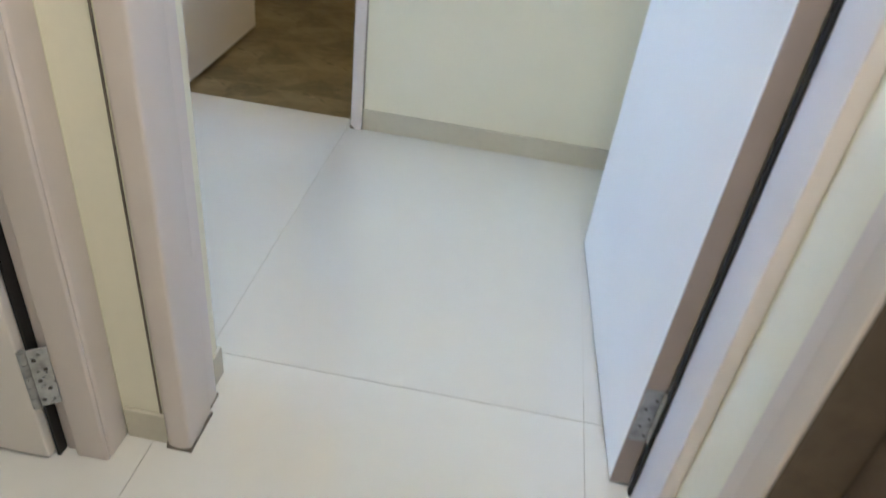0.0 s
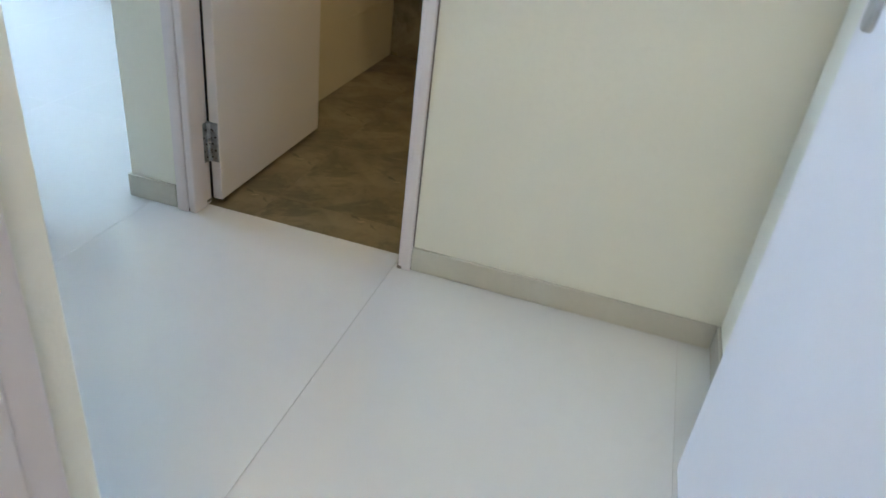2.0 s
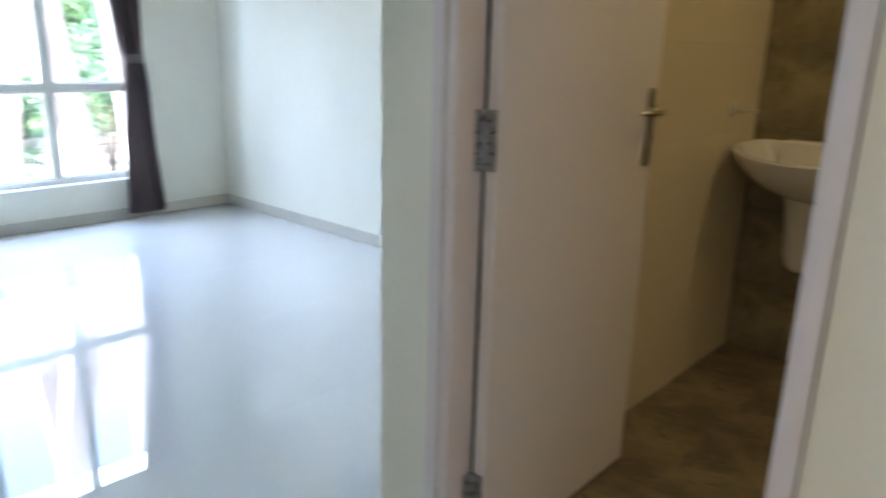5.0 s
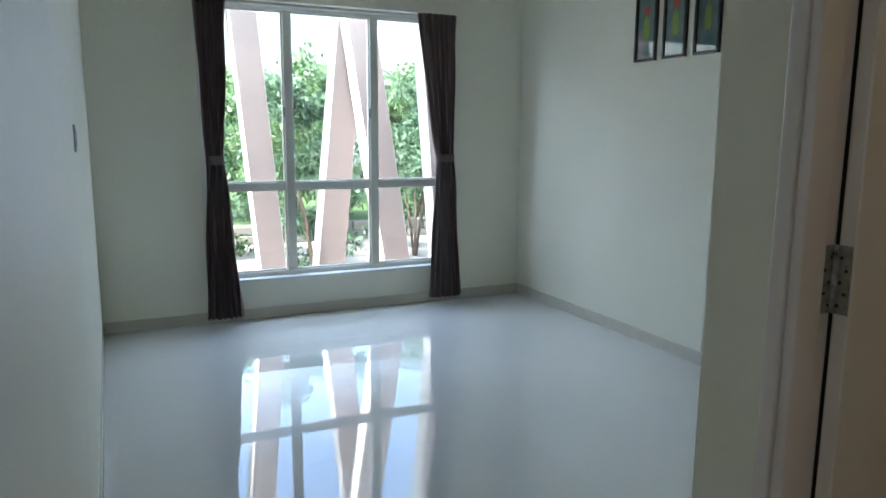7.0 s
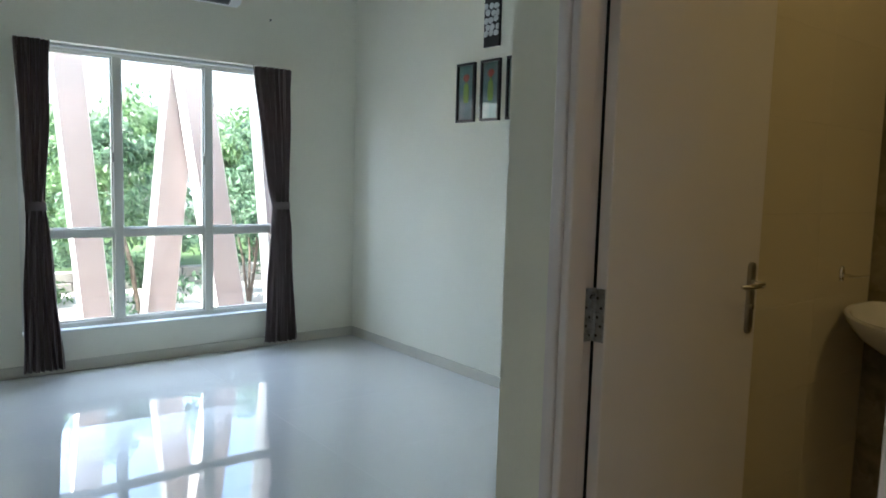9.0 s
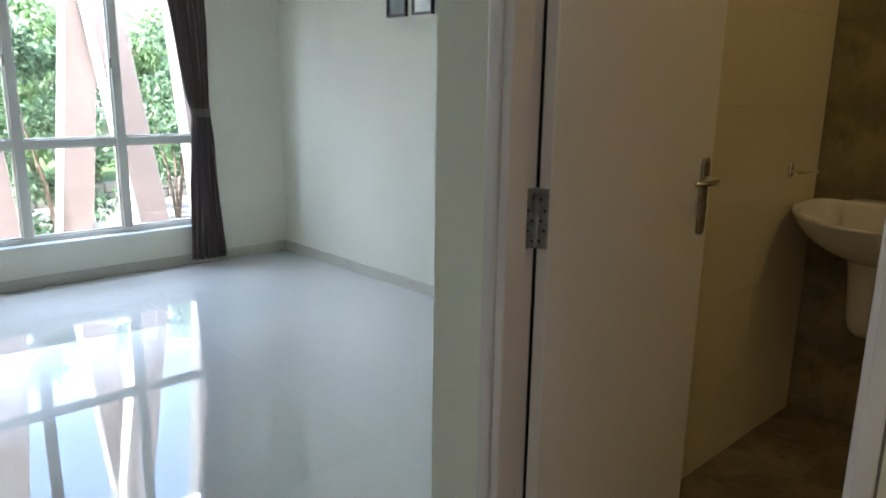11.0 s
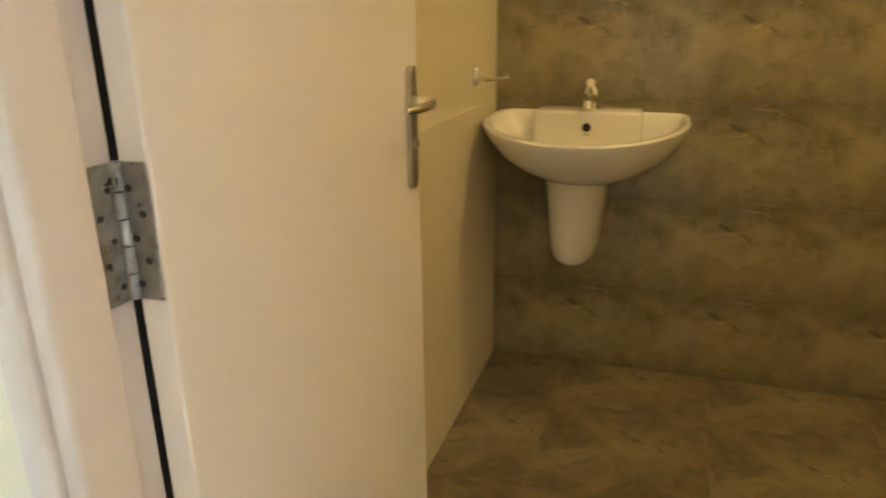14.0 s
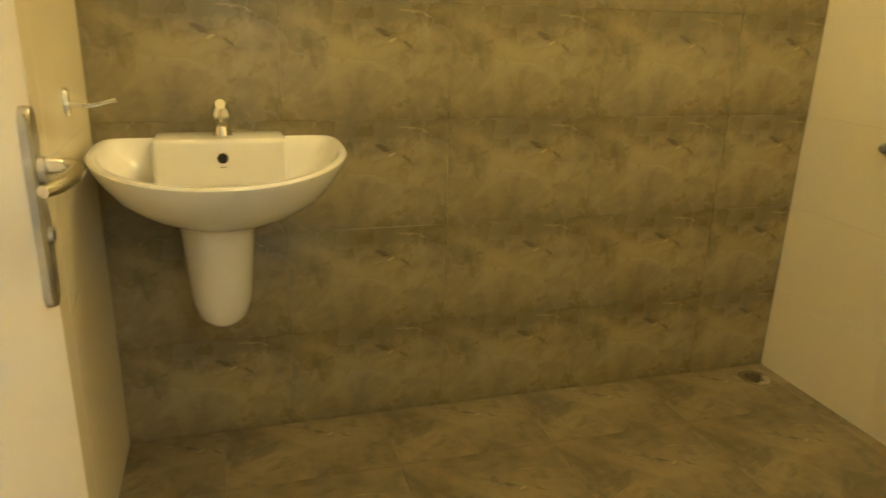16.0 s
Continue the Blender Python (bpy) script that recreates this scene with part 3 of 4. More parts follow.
# ---- curtains ----
def curtain(mid_top, mid_tie, mid_low, half_top, half_tie, half_low, label, phase):
    """Gathered cloth: pleats that run down from the heading, pinched at the tieback, flared at the hem."""
    x, ztop, zlow, ztie = -3.372, 1.985, 0.045, 1.03
    c = thing("curtain", label, "curtain", (x, mid_top, 0), "pair of curtains")
    n, rows = 120, 56
    rings = []
    for k in range(rows + 1):
        z = zlow + (ztop - zlow) * k / rows
        if z > ztie:
            u = (z - ztie) / (ztop - ztie)
            e = u ** 0.75
            mid, half = mid_tie + (mid_top - mid_tie) * e, half_tie + (half_top - half_tie) * e
        else:
            u = (ztie - z) / (ztie - zlow)
            e = u ** 0.8
            mid, half = mid_tie + (mid_low - mid_tie) * e, half_tie + (half_low - half_tie) * e
        tight = math.exp(-((z - ztie) / 0.10) ** 2)
        deep = 0.022 * (1 - 0.45 * tight) * (0.85 + 0.15 * math.sin(z * 5 + phase))
        front, back = [], []
        for i in range(n + 1):
            s = i / n
            fold = math.sin(2 * math.pi * (6.5 * s + 0.10 * math.sin(z * 2.1 + phase)) + phase)
            fold += 0.35 * math.sin(2 * math.pi * 14.3 * s + 1.7 * phase + z * 1.3)
            belly = 0.02 * math.sin(math.pi * s)
            y = mid - mid_top + half * (2 * s - 1) + 0.004 * math.sin(9 * z + 20 * s)
            front.append((deep * fold + belly + 0.004, y, z))
            back.append((deep * fold + belly, y, z))
        rings.append(front + back[::-1])
    part("cloth", loft(bmesh.new(), rings), M_CURTAIN, c, "dark brown satin cloth in long folds", True)
    ring = []
    for a in np.linspace(0, 2 * math.pi, 40, endpoint=False):
        ring.append((0.014 + 0.040 * math.sin(a), mid_tie - mid_top + (half_tie + 0.003) * math.cos(a)))
    bm = loft(bmesh.new(), [[(p, q, z) for p, q in ring] for z in (ztie - 0.026, ztie, ztie + 0.026)], False, False)
    part("tieback", bm, M_CURTAIN, c, "brown satin tieback", True)
    return c


curtain(1.562, 1.556, 1.578, 0.092, 0.052, 0.112, "dark brown satin curtain tied back, hanging beside the window", 0.4)
curtain(3.030, 3.094, 3.104, 0.146, 0.062, 0.130, "dark brown satin curtain tied back, hanging near the room corner", 2.1)
r = thing("curtain_rod", "thin white curtain rod above the window", "curtain rod")
part("rod", cyl(bmesh.new(), (-3.395, 1.515, 1.965), (-3.395, 3.145, 1.965), 0.009, seg=16), M_PLASTIC, r, smooth=True)
for y in (1.515, 3.145):
    part("finial", cyl(bmesh.new(), (-3.395, y - 0.012, 1.965), (-3.395, y + 0.012, 1.965), 0.014, seg=16), M_PLASTIC, r, smooth=True)
for y in (1.60, 3.06):
    part("bracket", box(bmesh.new(), -3.453, -3.395, y - 0.008, y + 0.008, 1.958, 1.972, 0.002), M_PLASTIC, r)

# ---- air conditioner ----
ac = thing("air_conditioner", "white split air conditioner mounted on the wall above the window", "air conditioner", (-3.453, 2.37, 2.355))
prof = [(0, 0.02), (0.06, 0.0), (0.13, 0.005), (0.175, 0.035), (0.198, 0.085), (0.205, 0.16), (0.20, 0.24), (0.185, 0.275), (0.15, 0.285), (0, 0.285)]
bm = loft(bmesh.new(), [[(x, y, z) for x, z in prof] for y in (-0.405, -0.395, 0.395, 0.405)])
part("body", bm, M_PLASTIC, ac, smooth=True)
bm = loft(bmesh.new(), [[(x + 0.0025, y, z - 0.002) for x, z in ((0.11, 0.001), (0.13, 0.004), (0.172, 0.032), (0.175, 0.040), (0.165, 0.034), (0.11, 0.008))] for y in (-0.33, 0.33)])
part("air_outlet", bm, M_SLOT, ac, "dark air outlet slot")
part("flap", box(bmesh.new(), 0.10, 0.16, -0.325, 0.325, -0.002, 0.001, 0.001), M_SLOT, ac, "dark grey louvre flap").matrix_basis = pose(0.02, 0, -0.035, 0, -22, 0)
part("seam", box(bmesh.new(), 0.2035, 0.2065, -0.40, 0.40, 0.09, 0.092), M_SLOT, ac)

# ---- wall fittings of the bedroom ----
nail = thing("wall_nail", "small dark nail in the wall above the curtain", "nail", (-3.453, 3.041, 2.318))
part("shank", cyl(bmesh.new(), (0, 0, 0), (0.022, 0, 0.004), 0.003, seg=8), M_SLOT, nail)
part("head", cyl(bmesh.new(), (0.020, 0, 0.004), (0.024, 0, 0.004), 0.007, seg=12), M_SLOT, nail)
s = thing("light_switch", "white plastic light switch plate on the wall", "switch", (-1.43, 0.877, 1.185))
part("plate", box(bmesh.new(), -0.06, 0.06, 0, 0.007, -0.043, 0.043, 0.002), M_PLASTIC, s)
for x in (-0.027, 0.027):
    part("rocker", box(bmesh.new(), x - 0.022, x + 0.022, 0.006, 0.010, -0.028, 0.028, 0.0015), M_PLASTIC, s)


# ---- pictures ----
def picture(x, flower_z, label):
    p = thing("picture", label, "picture", (x, 3.751, 1.788), "flower pictures in a row")
    w, h, e = 0.086, 0.181, 0.016
    for a in ((-w, w, h - e, h), (-w, w, -h, -h + e), (-w, -w + e, -h + e, h - e), (w - e, w, -h + e, h - e)):
        part("frame_bar", box(bmesh.new(), a[0], a[1], -0.022, 0, a[2], a[3], 0.003), M_BLACK, p, "black lacquered frame")
    part("print", box(bmesh.new(), -w + e, w - e, -0.008, -0.004, -h + e, h - e), M_MAT, p, "teal picture ground")
    bm = bmesh.new()
    for k in range(5):
        a = radians(-50 + 25 * k)
        ring = []
        for q in range(12):
            g = 2 * math.pi * q / 12
            px, pz = 0.013 * math.cos(g), 0.026 * math.sin(g) + 0.014
            ring.append((px * math.cos(a) + pz * math.sin(a), flower_z + pz * math.cos(a) - px * math.sin(a)))
        loft(bm, [[(a_, -0.0085 - 0.0006 * k, b_) for a_, b_ in ring], [(a_ * 0.9, -0.0105 - 0.0006 * k, b_) for a_, b_ in ring]])
    part("flower", bm, M_RED, p, "red flower")
    bm = box(bmesh.new(), -0.005, 0.005, -0.011, -0.0085, -0.06, flower_z + 0.005)
    for sgn in (-1, 1):
        ring = [(sgn * (0.012 + 0.012 * math.sin(g)) , -0.005 + 0.06 * math.cos(g)) for g in np.linspace(0, 2 * math.pi, 14, endpoint=False)]
        loft(bm, [[(a_, -0.0085, b_) for a_, b_ in ring], [(a_, -0.0105, b_) for a_, b_ in ring]])
    part("stem", bm, M_STEM, p, "lime green stem and leaves")
    g = part("glass", box(bmesh.new(), -w + e, w - e, -0.0165, -0.0150, -h + e, h - e), M_GLASS, p, "glossy cover glass")
    g.visible_shadow = False
    return p


picture(-2.112, 0.075, "slim black framed picture of a red flower, first of a row")
picture(-1.885, 0.085, "slim black framed picture of a red flower, middle of a row")
picture(-1.655, 0.085, "slim black framed picture of a red flower beside the corner")

pn = thing("pebble_panel", "black wall panel with a white pebble inlay", "wall decoration", (-1.887, 3.751, 2.197))
part("board", box(bmesh.new(), -0.069, 0.069, -0.016, 0, -0.155, 0.155, 0.003), M_BLACK, pn)
rng = random.Random(5)
for iz in range(5):
    for ix in range(3):
        cx = -0.044 + 0.044 * ix + (0.011 if iz % 2 else -0.006) + rng.uniform(-0.004, 0.004)
        cz = -0.080 + 0.040 * iz + rng.uniform(-0.005, 0.005)
        ra, rb = rng.uniform(0.0195, 0.0225), rng.uniform(0.0175, 0.0198)
        ring = [(min(0.064, max(-0.064, cx + ra * (1 + 0.10 * math.sin(3 * g + ix)) * math.cos(g))), cz + rb * math.sin(g)) for g in np.linspace(0, 2 * math.pi, 14, endpoint=False)]
        part("pebble", loft(bmesh.new(), [[(a_, -0.015, b_) for a_, b_ in ring], [(a_, -0.018, b_) for a_, b_ in ring],
                                         [(cx + (a_ - cx) * 0.8, -0.0195, cz + (b_ - cz) * 0.8) for a_, b_ in ring]]), M_PEBBLE, pn, smooth=True)


# ---- bathroom ----
def rim(half, front, back, z, n=56):
    """A D-shaped outline: straight towards the wall, a wide bow to the front that dips a little."""
    pts = []
    for k in range(n):
        a = 2 * math.pi * k / n
        c_, s_ = math.cos(a), math.sin(a)
        sign = 1 if c_ >= 0 else -1
        if s_ <= 0:
            y = -0.16 - (front - 0.16) * abs(s_) ** 0.95
            pts.append((half * abs(c_) ** 0.92 * sign, y, z - 0.022 * abs(s_) ** 2 * min(1.0, max(0.0, (z - 0.70) / 0.12))))
        else:
            pts.append((half * abs(c_) ** 0.10 * sign * (1 - 0.03 * s_), -0.16 + (0.16 - back) * abs(s_) ** 0.35, z))
    return pts


sink = thing("wash_basin", "white ceramic wall-hung wash basin with a half pedestal", "wash basin", (0.534, 3.84, 0))
outer = [(0.100, 0.26, 0.0, 0.664), (0.130, 0.30, 0.0, 0.676), (0.190, 0.37, 0.0, 0.708), (0.238, 0.42, 0.0, 0.748), (0.268, 0.452, 0.0, 0.79),
         (0.284, 0.474, 0.0, 0.822), (0.286, 0.478, 0.0, 0.832), (0.282, 0.474, 0.001, 0.8375), (0.272, 0.463, 0.006, 0.838), (0.265, 0.455, 0.012, 0.833),
         (0.256, 0.443, 0.022, 0.808), (0.222, 0.405, 0.035, 0.765), (0.165, 0.345, 0.05, 0.735), (0.07, 0.26, 0.07, 0.722)]
bowl = part("bowl", loft(bmesh.new(), [rim(*o) for o in outer]), M_CERAMIC, sink, smooth=True)
part("tap_ledge", box(bmesh.new(), -0.158, 0.152, -0.125, -0.001, 0.735, 0.851, 0.012, 4), M_CERAMIC, sink, smooth=True)
# a dark disc laid on the ledge, coloured as the hole's shade
part("overflow", cyl(bmesh.new(), (0, -0.124, 0.806), (0, -0.1275, 0.806), 0.0125, seg=20), M_HOLE, sink, "dark disc for the shade in the overflow hole", True)
bm = bmesh.new()
cyl(bm, (0, -0.1255, 0.806), (0, -0.1285, 0.806), 0.016, seg=24)
part("overflow_ring", bm, M_CHROME, sink, smooth=True).location.y = 0.0012
part("badge", box(bmesh.new(), -0.008, 0.008, -0.1262, -0.1245, 0.783, 0.786), M_ZINC, sink, "small grey maker's mark")
part("waste", cyl(bmesh.new(), (0, -0.22, 0.7215), (0, -0.22, 0.7245), 0.021, seg=24), M_CHROME, sink, "chrome waste", True)
ped = []
for z, hw, dp in ((0.393, 0.024, 0.10), (0.395, 0.042, 0.16), (0.403, 0.057, 0.20), (0.423, 0.069, 0.228), (0.46, 0.077, 0.240), (0.55, 0.084, 0.248),
                  (0.63, 0.091, 0.256), (0.67, 0.100, 0.268), (0.70, 0.113, 0.285)):
    ring = []
    for k in range(28):
        a = math.pi * k / 27
        ring.append((hw * math.cos(a), -0.06 - (dp - 0.06) * math.sin(a) ** 0.8, z))
    ring = [(hw * 0.96, -0.002, z)] + ring + [(-hw * 0.96, -0.002, z)]
    ring = [(p - 0.022, q, zz) for p, q, zz in ring]
    ped.append(ring)
part("half_pedestal", loft(bmesh.new(), ped), M_CERAMIC, sink, smooth=True)

tap = thing("basin_tap", "chrome single lever tap standing on the basin ledge", "tap", (0.536, 3.782, 0.851))
bm = cyl(bmesh.new(), (0, 0, 0), (0, 0, 0.006), 0.024, 0.022, 24)
part("base", bm, M_CHROME, tap, smooth=True)
part("column", tube(bmesh.new(), [(0, 0, 0.004), (0, 0, 0.026), (0, -0.002, 0.046)], [0.021, 0.019, 0.021], 20), M_CHROME, tap, smooth=True)
part("spout", tube(bmesh.new(), [(0, 0, 0.026), (0, -0.03, 0.034), (0, -0.06, 0.032), (0, -0.082, 0.022), (0, -0.085, 0.010)], [0.017, 0.0165, 0.0155, 0.015, 0.0145], 18), M_CHROME, tap, smooth=True)
part("lever", tube(bmesh.new(), [(0, 0.004, 0.044), (0, -0.002, 0.057), (0, -0.016, 0.070), (0, -0.036, 0.079)], [0.021, 0.023, 0.019, 0.012], 18), M_CHROME, tap, smooth=True)

hk = thing("angle_valve", "small chrome valve with a slim lever on the tiled wall", "valve", (0.235, 3.58, 0.955))
ring = [(0.014 * math.cos(a), 0.030 * math.sin(a)) for a in np.linspace(0, 2 * math.pi, 24, endpoint=False)]
part("rose", loft(bmesh.new(), [[(0, p, q) for p, q in ring], [(0.006, p, q) for p, q in ring], [(0.010, p * 0.8, q * 0.85) for p, q in ring]]), M_CHROME, hk, smooth=True)
part("stem", cyl(bmesh.new(), (0.008, 0, -0.004), (0.034, 0, -0.006), 0.007, seg=14), M_CHROME, hk, smooth=True)
part("lever", tube(bmesh.new(), [(0.030, 0, -0.006), (0.055, 0.002, -0.006), (0.080, 0.004, 0.0), (0.098, 0.004, 0.004)], [0.006, 0.0045, 0.004, 0.005], 12), M_CHROME, hk, smooth=True)

dr = thing("floor_drain", "round chrome floor drain in the tiled corner", "drain", (2.236, 3.752, -0.012))
bm = bmesh.new()
ring = lambda r_, z_: [(r_ * math.cos(a), r_ * math.sin(a), z_) for a in np.linspace(0, 2 * math.pi, 32, endpoint=False)]
loft(bm, [ring(0.052, -0.003), ring(0.052, 0.003), ring(0.048, 0.005), ring(0.040, 0.003)])
part("rim", bm, M_CHROME, dr, smooth=True)
# dark bars on the drain carry the shade of its slots
bm = bmesh.new()
for k in range(-2, 3):
    box(bm, -0.030 + abs(k) * 0.005, 0.030 - abs(k) * 0.005, k * 0.012 - 0.0025, k * 0.012 + 0.0025, 0.0028, 0.0036)
part("slot", bm, M_HOLE, dr, "dark bars for the shade in the drain slots")

pc = thing("pipe_cap", "small grey capped pipe end on the cream tiled wall", "pipe cap", (2.335, 3.529, 0.823))
part("collar", cyl(bmesh.new(), (0, 0, 0), (-0.006, 0, 0), 0.016, seg=20), M_STEEL, pc, smooth=True)
part("cap", cyl(bmesh.new(), (-0.006, 0, 0), (-0.018, 0, 0), 0.010, 0.009, 16), M_ZINC, pc, smooth=True)


def ceiling_lamp(x, y, z, label):
    c = thing("ceiling_lamp", label, "lamp", (x, y, z))
    part("base", cyl(bmesh.new(), (0, 0, -0.03), (0, 0, 0), 0.11, seg=32), M_PLASTIC, c, smooth=True)
    rings = [[(r_ * math.cos(a), r_ * math.sin(a), zz) for a in np.linspace(0, 2 * math.pi, 32, endpoint=False)] for r_, zz in ((0.10, -0.03), (0.098, -0.05), (0.085, -0.075), (0.05, -0.095), (0.01, -0.10))]
    part("shade", loft(bmesh.new(), rings), M_LAMP, c, "warm glowing glass shade", True)
    return c


ceiling_lamp(1.48, 3.12, H, "round ceiling lamp with a warm glass shade")
# unseen fixture, added to go with the hall fill
ceiling_lamp(1.52, -0.02, H, "added round hall ceiling lamp, out of view, above the fill light")


# ---- outside: slanted slabs, planter, trees ----
def slab(y_top, y_low, width, x_near, depth, label):
    """A leaning porch slab of pink render with sides coloured sunlit white, from the paving to the eave."""
    ztop, zlow = 3.30, -0.32
    at = lambda z: y_low + (y_top - y_low) * (z - 0.12) / (2.06 - 0.12)
    p = thing("porch_slab", label, "porch pillar", (x_near, at(zlow), zlow), "slanted porch slabs")
    o = Vector((x_near, at(zlow), zlow))
    q = lambda x, y, z: Vector((x, y, z)) - o
    xf = x_near - depth
    face = [[q(x_near, at(z), z), q(x_near, at(z) + width, z), q(xf, at(z) + width, z), q(xf, at(z), z)] for z in (zlow, ztop)]
    part("core", loft(bmesh.new(), face), M_SLAB, p, "dusty pink rendered face")
    # thin white sheets on both sides put the sunlight into the colour
    for sgn in (-1, 1):
        off = 0 if sgn < 0 else width
        e = 0.004
        ring = [[q(x_near - 0.004, at(z) + off, z), q(x_near - 0.004, at(z) + off + sgn * e, z), q(xf + 0.004, at(z) + off + sgn * e, z), q(xf + 0.004, at(z) + off, z)] for z in (zlow, ztop)]
        part("edge", loft(bmesh.new(), ring), M_SLAB_SIDE, p, "slab side coloured white for the sun on it")
    return p


slab(1.855, 2.022, 0.195, -4.50, 0.20, "slanted dusty pink porch slab with sides coloured sunlit white")
slab(2.706, 2.507, 0.215, -4.56, 0.20, "dusty pink porch slab leaning against its neighbour")
slab(2.714, 3.010, 0.222, -4.34, 0.20, "dusty pink porch slab crossing in front of another")
slab(3.405, 3.560, 0.20, -4.50, 0.20, "slanted dusty pink porch slab with sides coloured sunlit white")
slab(1.60, 1.33, 0.20, -4.56, 0.20, "slanted dusty pink porch slab beside the curtain")
# unseen beam, added to finish the tops of the slabs
tagged(make("trim_porch_beam", box(bmesh.new(), -4.82, -4.30, -0.6, 5.2, 3.30, 3.55, 0.01), M_SLAB_SIDE), "added white beam, out of view, on top of the porch slabs", "beam", "", "structure")

rng = random.Random(11)
pl = thing("planter_wall", "low weathered concrete block edging of a planted bed", "low wall", (-8.6, 4.0, -0.32))
for row in range(2):
    for k in range(34):
        y = -9.0 + 0.55 * k + (0.27 if row else 0)
        bm = box(bmesh.new(), -0.10 + rng.uniform(-0.01, 0.01), 0.10 + rng.uniform(-0.012, 0.012), y + 0.006, y + 0.54, 0.13 * row, 0.13 * row + 0.125, 0.012, 1)
        part("block", bm, M_BLOCK, pl)
structure("ground_bed", [(-30.0, -8.72, -12.0, 20.0, -0.32, -0.10)], M_GRASS, "green planted bed behind the block edging")


def leaves(bm, centre, radii, count, size, rng, sag=0.4):
    """Scatter folded leaf blades through an ellipsoid, denser to the outside, with gaps."""
    for _ in range(count):
        v = Vector((rng.gauss(0, 1), rng.gauss(0, 1), rng.gauss(0, 1))).normalized() * (rng.random() ** 0.45)
        p = Vector(centre) + Vector((v.x * radii[0], v.y * radii[1], v.z * radii[2]))
        d = Vector((rng.uniform(-1, 1), rng.uniform(-1, 1), rng.uniform(-1, 0.5) - sag)).normalized()
        n = d.orthogonal().normalized()
        n = (Matrix.Rotation(rng.uniform(0, 6.28), 3, d) @ n)
        s_ = size * rng.uniform(0.6, 1.3)
        a = bm.verts.new(p)
        b = bm.verts.new(p + d * s_ * 0.5 + n * s_ * 0.22)
        c = bm.verts.new(p + d * s_ - d.cross(n) * s_ * 0.1)
        e = bm.verts.new(p + d * s_ * 0.5 - n * s_ * 0.22)
        bm.faces.new((a, b, c))
        bm.faces.new((a, c, e))


def tree(place, height, spread, blobs, count, size, mat, label, seed, name="tree"):
    rng = random.Random(seed)
    t = thing(name, label, "tree", place)
    bm = bmesh.new()
    tips = []
    for k in range(4):
        a = rng.uniform(0, 6.28)
        tip = Vector((math.cos(a) * spread * 0.55, math.sin(a) * spread * 0.55, height * rng.uniform(0.65, 0.95)))
        low = Vector((math.cos(a) * 0.02, math.sin(a) * 0.02, 0))
        pts = [low, low.lerp(tip, 0.25) * 1.0 + Vector((0, 0, 0.08 * height)), low.lerp(tip, 0.6) + Vector((rng.uniform(-.06, .06), rng.uniform(-.06, .06), 0.06 * height)), tip]
        tube(bm, pts, [0.019, 0.015, 0.010, 0.005], 8)
        tips.append(tip)
    part("trunk", bm, M_BARK, t, "slim grey branching trunk", True)
    bm = bmesh.new()
    for k in range(blobs):
        base = tips[k % len(tips)]
        c = base + Vector((rng.gauss(0, spread * 0.33), rng.gauss(0, spread * 0.38), min(rng.gauss(-0.16 * height, height * 0.24), 0.16 * height)))
        leaves(bm, c, (spread * 0.32, spread * 0.32, spread * 0.24), int(count / blobs * rng.uniform(0.5, 1.4)), size, rng)
    part("crown", bm, mat, t, "loose crown of small leaves")
    return t


tree((-6.5, 2.98, -0.32), 2.05, 0.70, 30, 6800, 0.082, M_DEEP, "slim young tree with dark green leaves outside the window", 3)
tree((-6.9, 4.35, -0.32), 1.95, 0.80, 34, 8000, 0.082, M_DEEP, "leafy tree with drooping green leaves by the paving", 7)
tree((-7.4, 2.05, -0.32), 2.0, 0.8, 28, 6500, 0.085, M_GREEN, "bright green leafy shrub tree by the paving", 9)
tree((-9.3, 3.5, -0.10), 2.2, 1.1, 32, 8500, 0.105, M_GREEN, "bright green tree in the planted bed", 15)
tree((-9.6, 5.6, -0.10), 2.1, 1.2, 30, 8500, 0.105, M_GREEN, "broad green tree in the planted bed", 17)
tree((-9.8, 1.4, -0.10), 2.2, 1.1, 26, 8000, 0.095, M_GREEN, "green tree at the end of the planted bed", 19)
tree((-11.5, 7.8, -0.10), 2.6, 1.4, 26, 8000, 0.11, M_DEEP, "dark green tree further along the bed", 23)

palm = thing("palm", "palm with arching feathered fronds in the bed", "palm", (-9.0, 4.1, -0.10))
part("trunk", tube(bmesh.new(), [(0, 0, 0), (0.03, 0, 1.0), (0.0, 0.03, 2.0)], [0.09, 0.07, 0.06], 10), M_BARK, palm, smooth=True)
rng = random.Random(4)
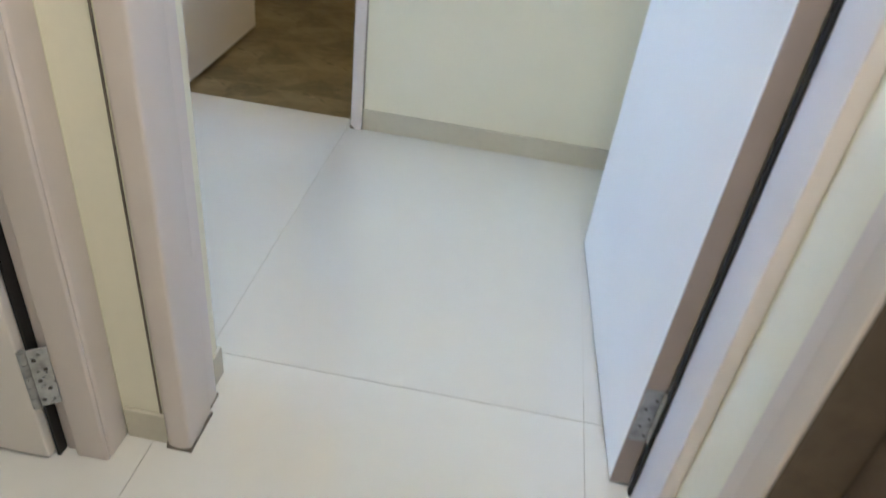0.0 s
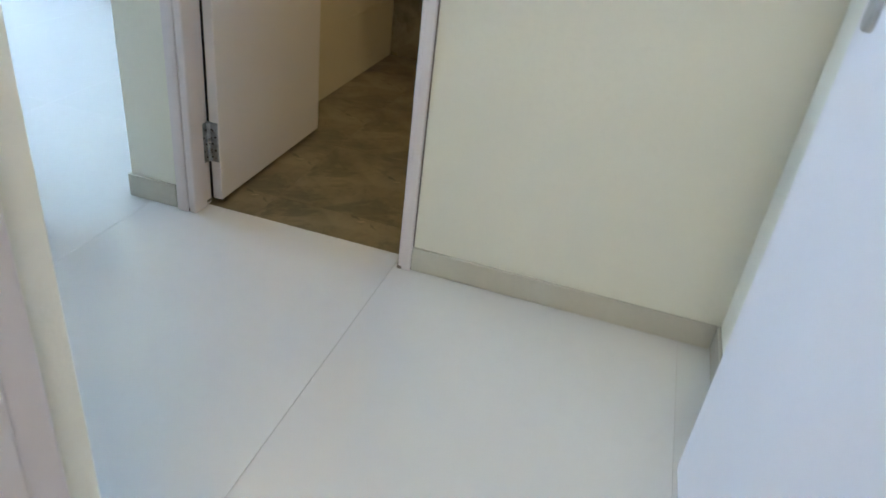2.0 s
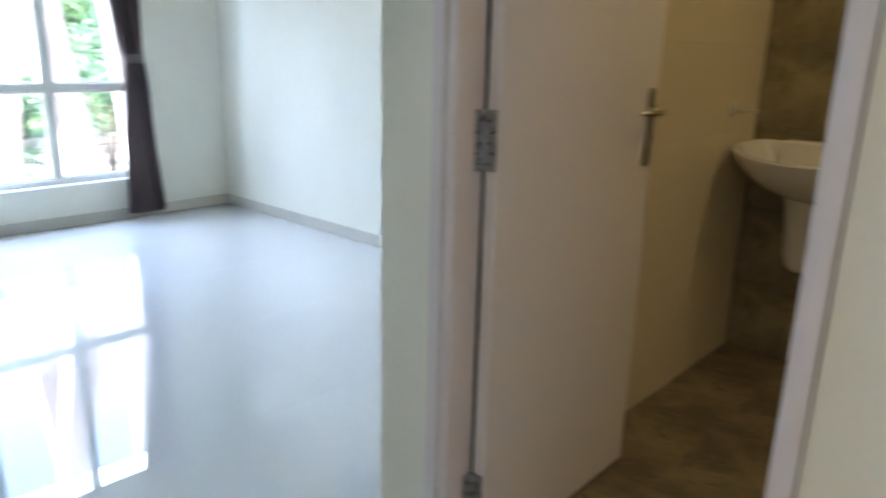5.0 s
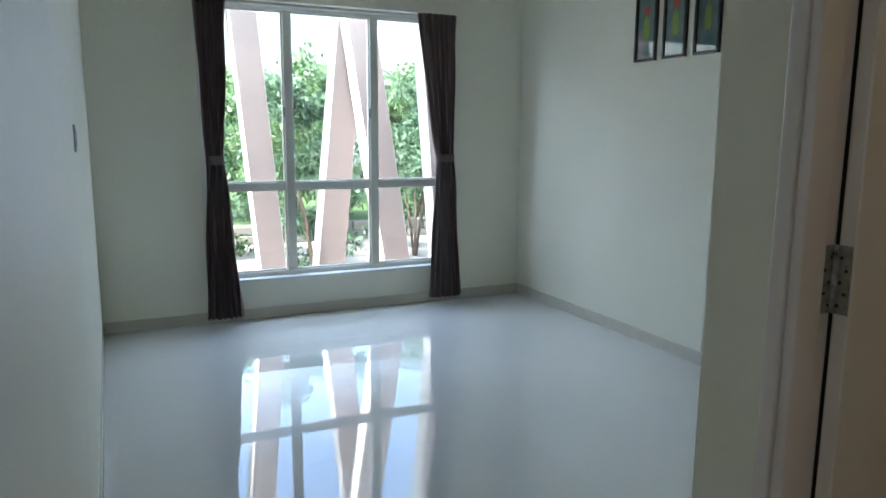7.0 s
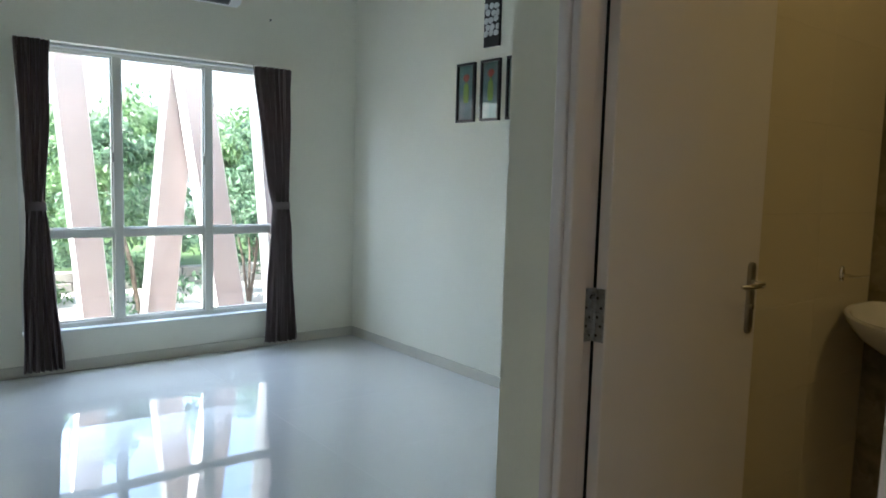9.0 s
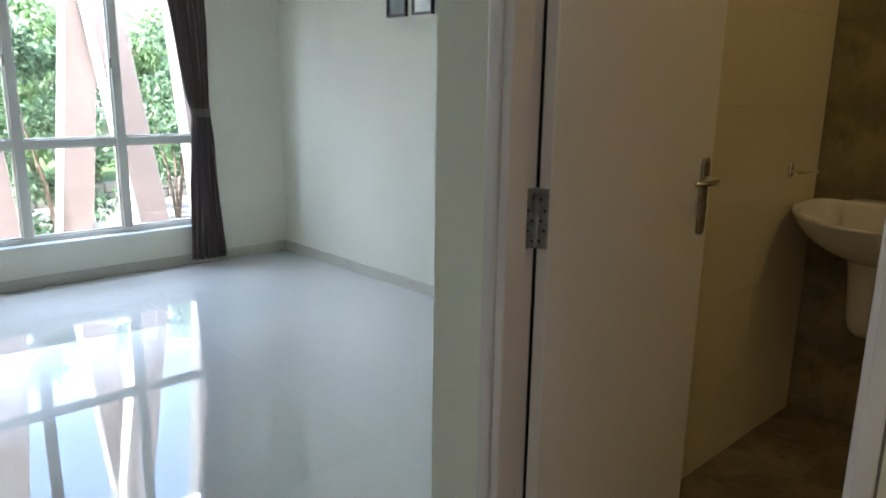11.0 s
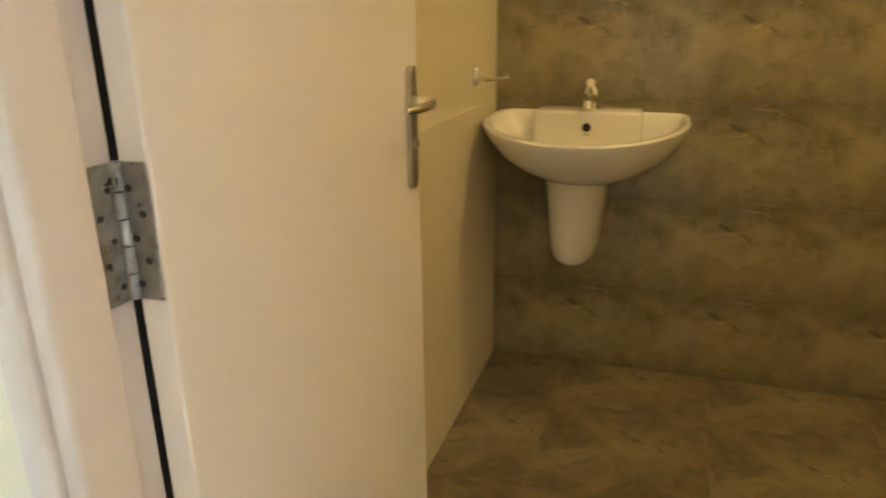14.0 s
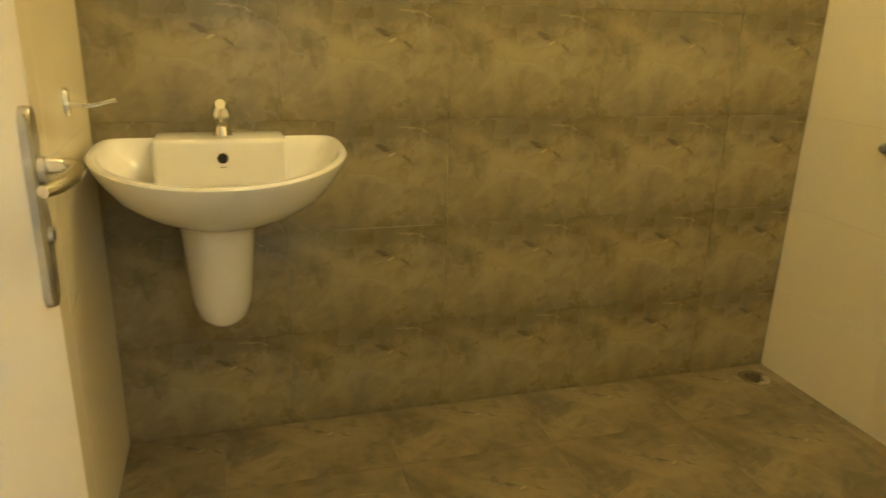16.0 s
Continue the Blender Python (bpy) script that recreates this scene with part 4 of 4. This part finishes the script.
for k in range(11):
    a = 2 * math.pi * k / 11 + rng.uniform(-0.2, 0.2)
    lift = rng.uniform(0.5, 1.2)
    bm = bmesh.new()
    pts = [Vector((math.cos(a) * 1.1 * u, math.sin(a) * 1.1 * u, 2.0 + lift * u - 1.1 * u * u)) for u in np.linspace(0, 1, 9)]
    tube(bm, pts, [0.012 - 0.0011 * i for i in range(9)], 5)
    for u in np.linspace(0.12, 0.98, 26):
        p = Vector((math.cos(a) * 1.1 * u, math.sin(a) * 1.1 * u, 2.0 + lift * u - 1.1 * u * u))
        for sgn in (-1, 1):
            side = Vector((-math.sin(a), math.cos(a), 0)) * sgn
            tip = p + side * 0.30 * (1.1 - u * 0.6) + Vector((math.cos(a), math.sin(a), 0)) * 0.14 + Vector((0, 0, -0.10))
            q0, q1 = bm.verts.new(p + Vector((0, 0, 0.01))), bm.verts.new(p + Vector((math.cos(a) * 0.028, math.sin(a) * 0.028, 0)))
            bm.faces.new((q0, q1, bm.verts.new(tip)))
    part("frond", bm, M_GREEN, palm)

bm = bmesh.new()
rng = random.Random(31)
for k in range(70):
    leaves(bm, (rng.uniform(-19, -14.5), rng.uniform(-6, 24), rng.uniform(0.2, 1.9)), (0.9, 1.3, 0.8), 90, 0.32, rng)
tagged(make("far_shrubs", bm, M_DEEP), "dense green shrubs in the distance", "shrubs", "", "stuff")

# parked car behind the bed
car = thing("car", "silver car parked behind the planted bed", "car", (-13.2, 6.6, -0.10))
prof = [(-2.0, 0.30), (-2.05, 0.55), (-1.95, 0.78), (-1.1, 0.90), (-0.55, 1.36), (0.9, 1.42), (1.55, 0.98), (2.0, 0.88), (2.08, 0.55), (2.0, 0.30)]
part("body", loft(bmesh.new(), [[(x, y * (0.93 if abs(x) > 0.8 else 1), z) for y, z in prof] for x in (-0.85, -0.78, 0.78, 0.85)]), M_CAR, car, "silver painted body", True)
gl = [(-1.0, 0.93), (-0.52, 1.30), (0.86, 1.35), (1.38, 0.98)]
for x in (-0.853, 0.853):
    part("side_window", loft(bmesh.new(), [[(x * sc, y, z) for y, z in gl] for sc in (0.99, 1.003)]), M_CARGLASS, car, "dark side glass")
for x in (-0.80, 0.80):
    for y in (-1.3, 1.3):
        wh = part("wheel", cyl(bmesh.new(), (x - 0.09, y, 0.31), (x + 0.09, y, 0.31), 0.31, seg=24), M_TYRE, car, "black tyre", True)
        part("rim", cyl(bmesh.new(), (x - 0.095, y, 0.31), (x + 0.095, y, 0.31), 0.19, seg=20), M_STEEL, wh, smooth=True)

# ---- tiles ----
def tile_piece(cache, w, d, t, axis):
    key = (round(w, 4), round(d, 4), axis)
    if key not in cache:
        bm = bmesh.new()
        if axis == "z":
            box(bm, -w / 2, w / 2, -d / 2, d / 2, -t, 0, 0.0002, 1)
        elif axis == "y":
            box(bm, -w / 2, w / 2, 0, t, -d / 2, d / 2, 0.0006, 1)
        else:
            box(bm, 0, t, -w / 2, w / 2, -d / 2, d / 2, 0.0006, 1)
        me = bpy.data.meshes.new("tile")
        bm.to_mesh(me)
        bm.free()
        cache[key] = me
    return cache[key]


def lay(parent, cache, mat, w, d, t, axis, place):
    me = tile_piece(cache, w, d, t, axis)
    if not me.materials:
        me.materials.append(mat)
    ob = new("tile", me)
    ob.parent = parent
    ob.location = place
    return ob


G = 0.0007
cache = {}
xs = [-3.453] + [0.955 + 0.75 * k for k in range(-5, 3)] + [2.9]
ys = [-1.6, -0.565, 0.935, 2.435, 3.751]
for x0, x1 in zip(xs, xs[1:]):
    for y0, y1 in zip(ys, ys[1:]):
        if x1 > 0.25:
            y1 = min(y1, 2.052)
        if y1 - y0 < 0.02:
            continue
        g = G if x1 > 0.25 else 0.00012
        lay(floor, cache, M_FLOOR, x1 - x0 - 2 * g, y1 - y0 - 2 * g, 0.002, "z", ((x0 + x1) / 2, (y0 + y1) / 2, 0))
cache = {}
xs = [0.235] + [0.49 + 0.45 * k for k in range(5)] + [2.335]
ys = [2.054, 2.21, 2.66, 3.11, 3.56, 3.84]
for x0, x1 in zip(xs, xs[1:]):
    for y0, y1 in zip(ys, ys[1:]):
        if x1 - x0 > 0.01:
            lay(bath_floor, cache, M_STONE_FLOOR, x1 - x0 - 0.0007, y1 - y0 - 0.0007, 0.003, "z", ((x0 + x1) / 2, (y0 + y1) / 2, -0.012))
cache = {}
zs = [-0.012, 0.275] + [0.275 + 0.3 * k for k in range(1, 9)] + [H]
xs = [0.235 + 0.45 * k for k in range(5)] + [2.335]
wall_n = bpy.data.objects["wall_bathroom_north"]
wall_e = bpy.data.objects["wall_bathroom_east"]
wall_p = bpy.data.objects["wall_partition"]
for x0, x1 in zip(xs, xs[1:]):
    for z0, z1 in zip(zs, zs[1:]):
        lay(wall_n, cache, M_STONE, x1 - x0 - 0.0003, z1 - z0 - 0.0003, 0.011, "y", ((x0 + x1) / 2, 3.84, (z0 + z1) / 2))
cache, cache_e = {}, {}
ys = [2.085, 2.49, 2.94, 3.39, 3.839]
for y0, y1 in zip(ys, ys[1:]):
    for z0, z1 in zip(zs, zs[1:]):
        lay(wall_p, cache, M_CREAM_TILE, y1 - y0 - 0.0002, z1 - z0 - 0.0002, 0.006, "x", (0.229, (y0 + y1) / 2, (z0 + z1) / 2))
        lay(wall_e, cache_e, M_CREAM_TILE, y1 - y0 - 0.0002, z1 - z0 - 0.0002, 0.012, "x", (2.335, (y0 + y1) / 2, (z0 + z1) / 2))
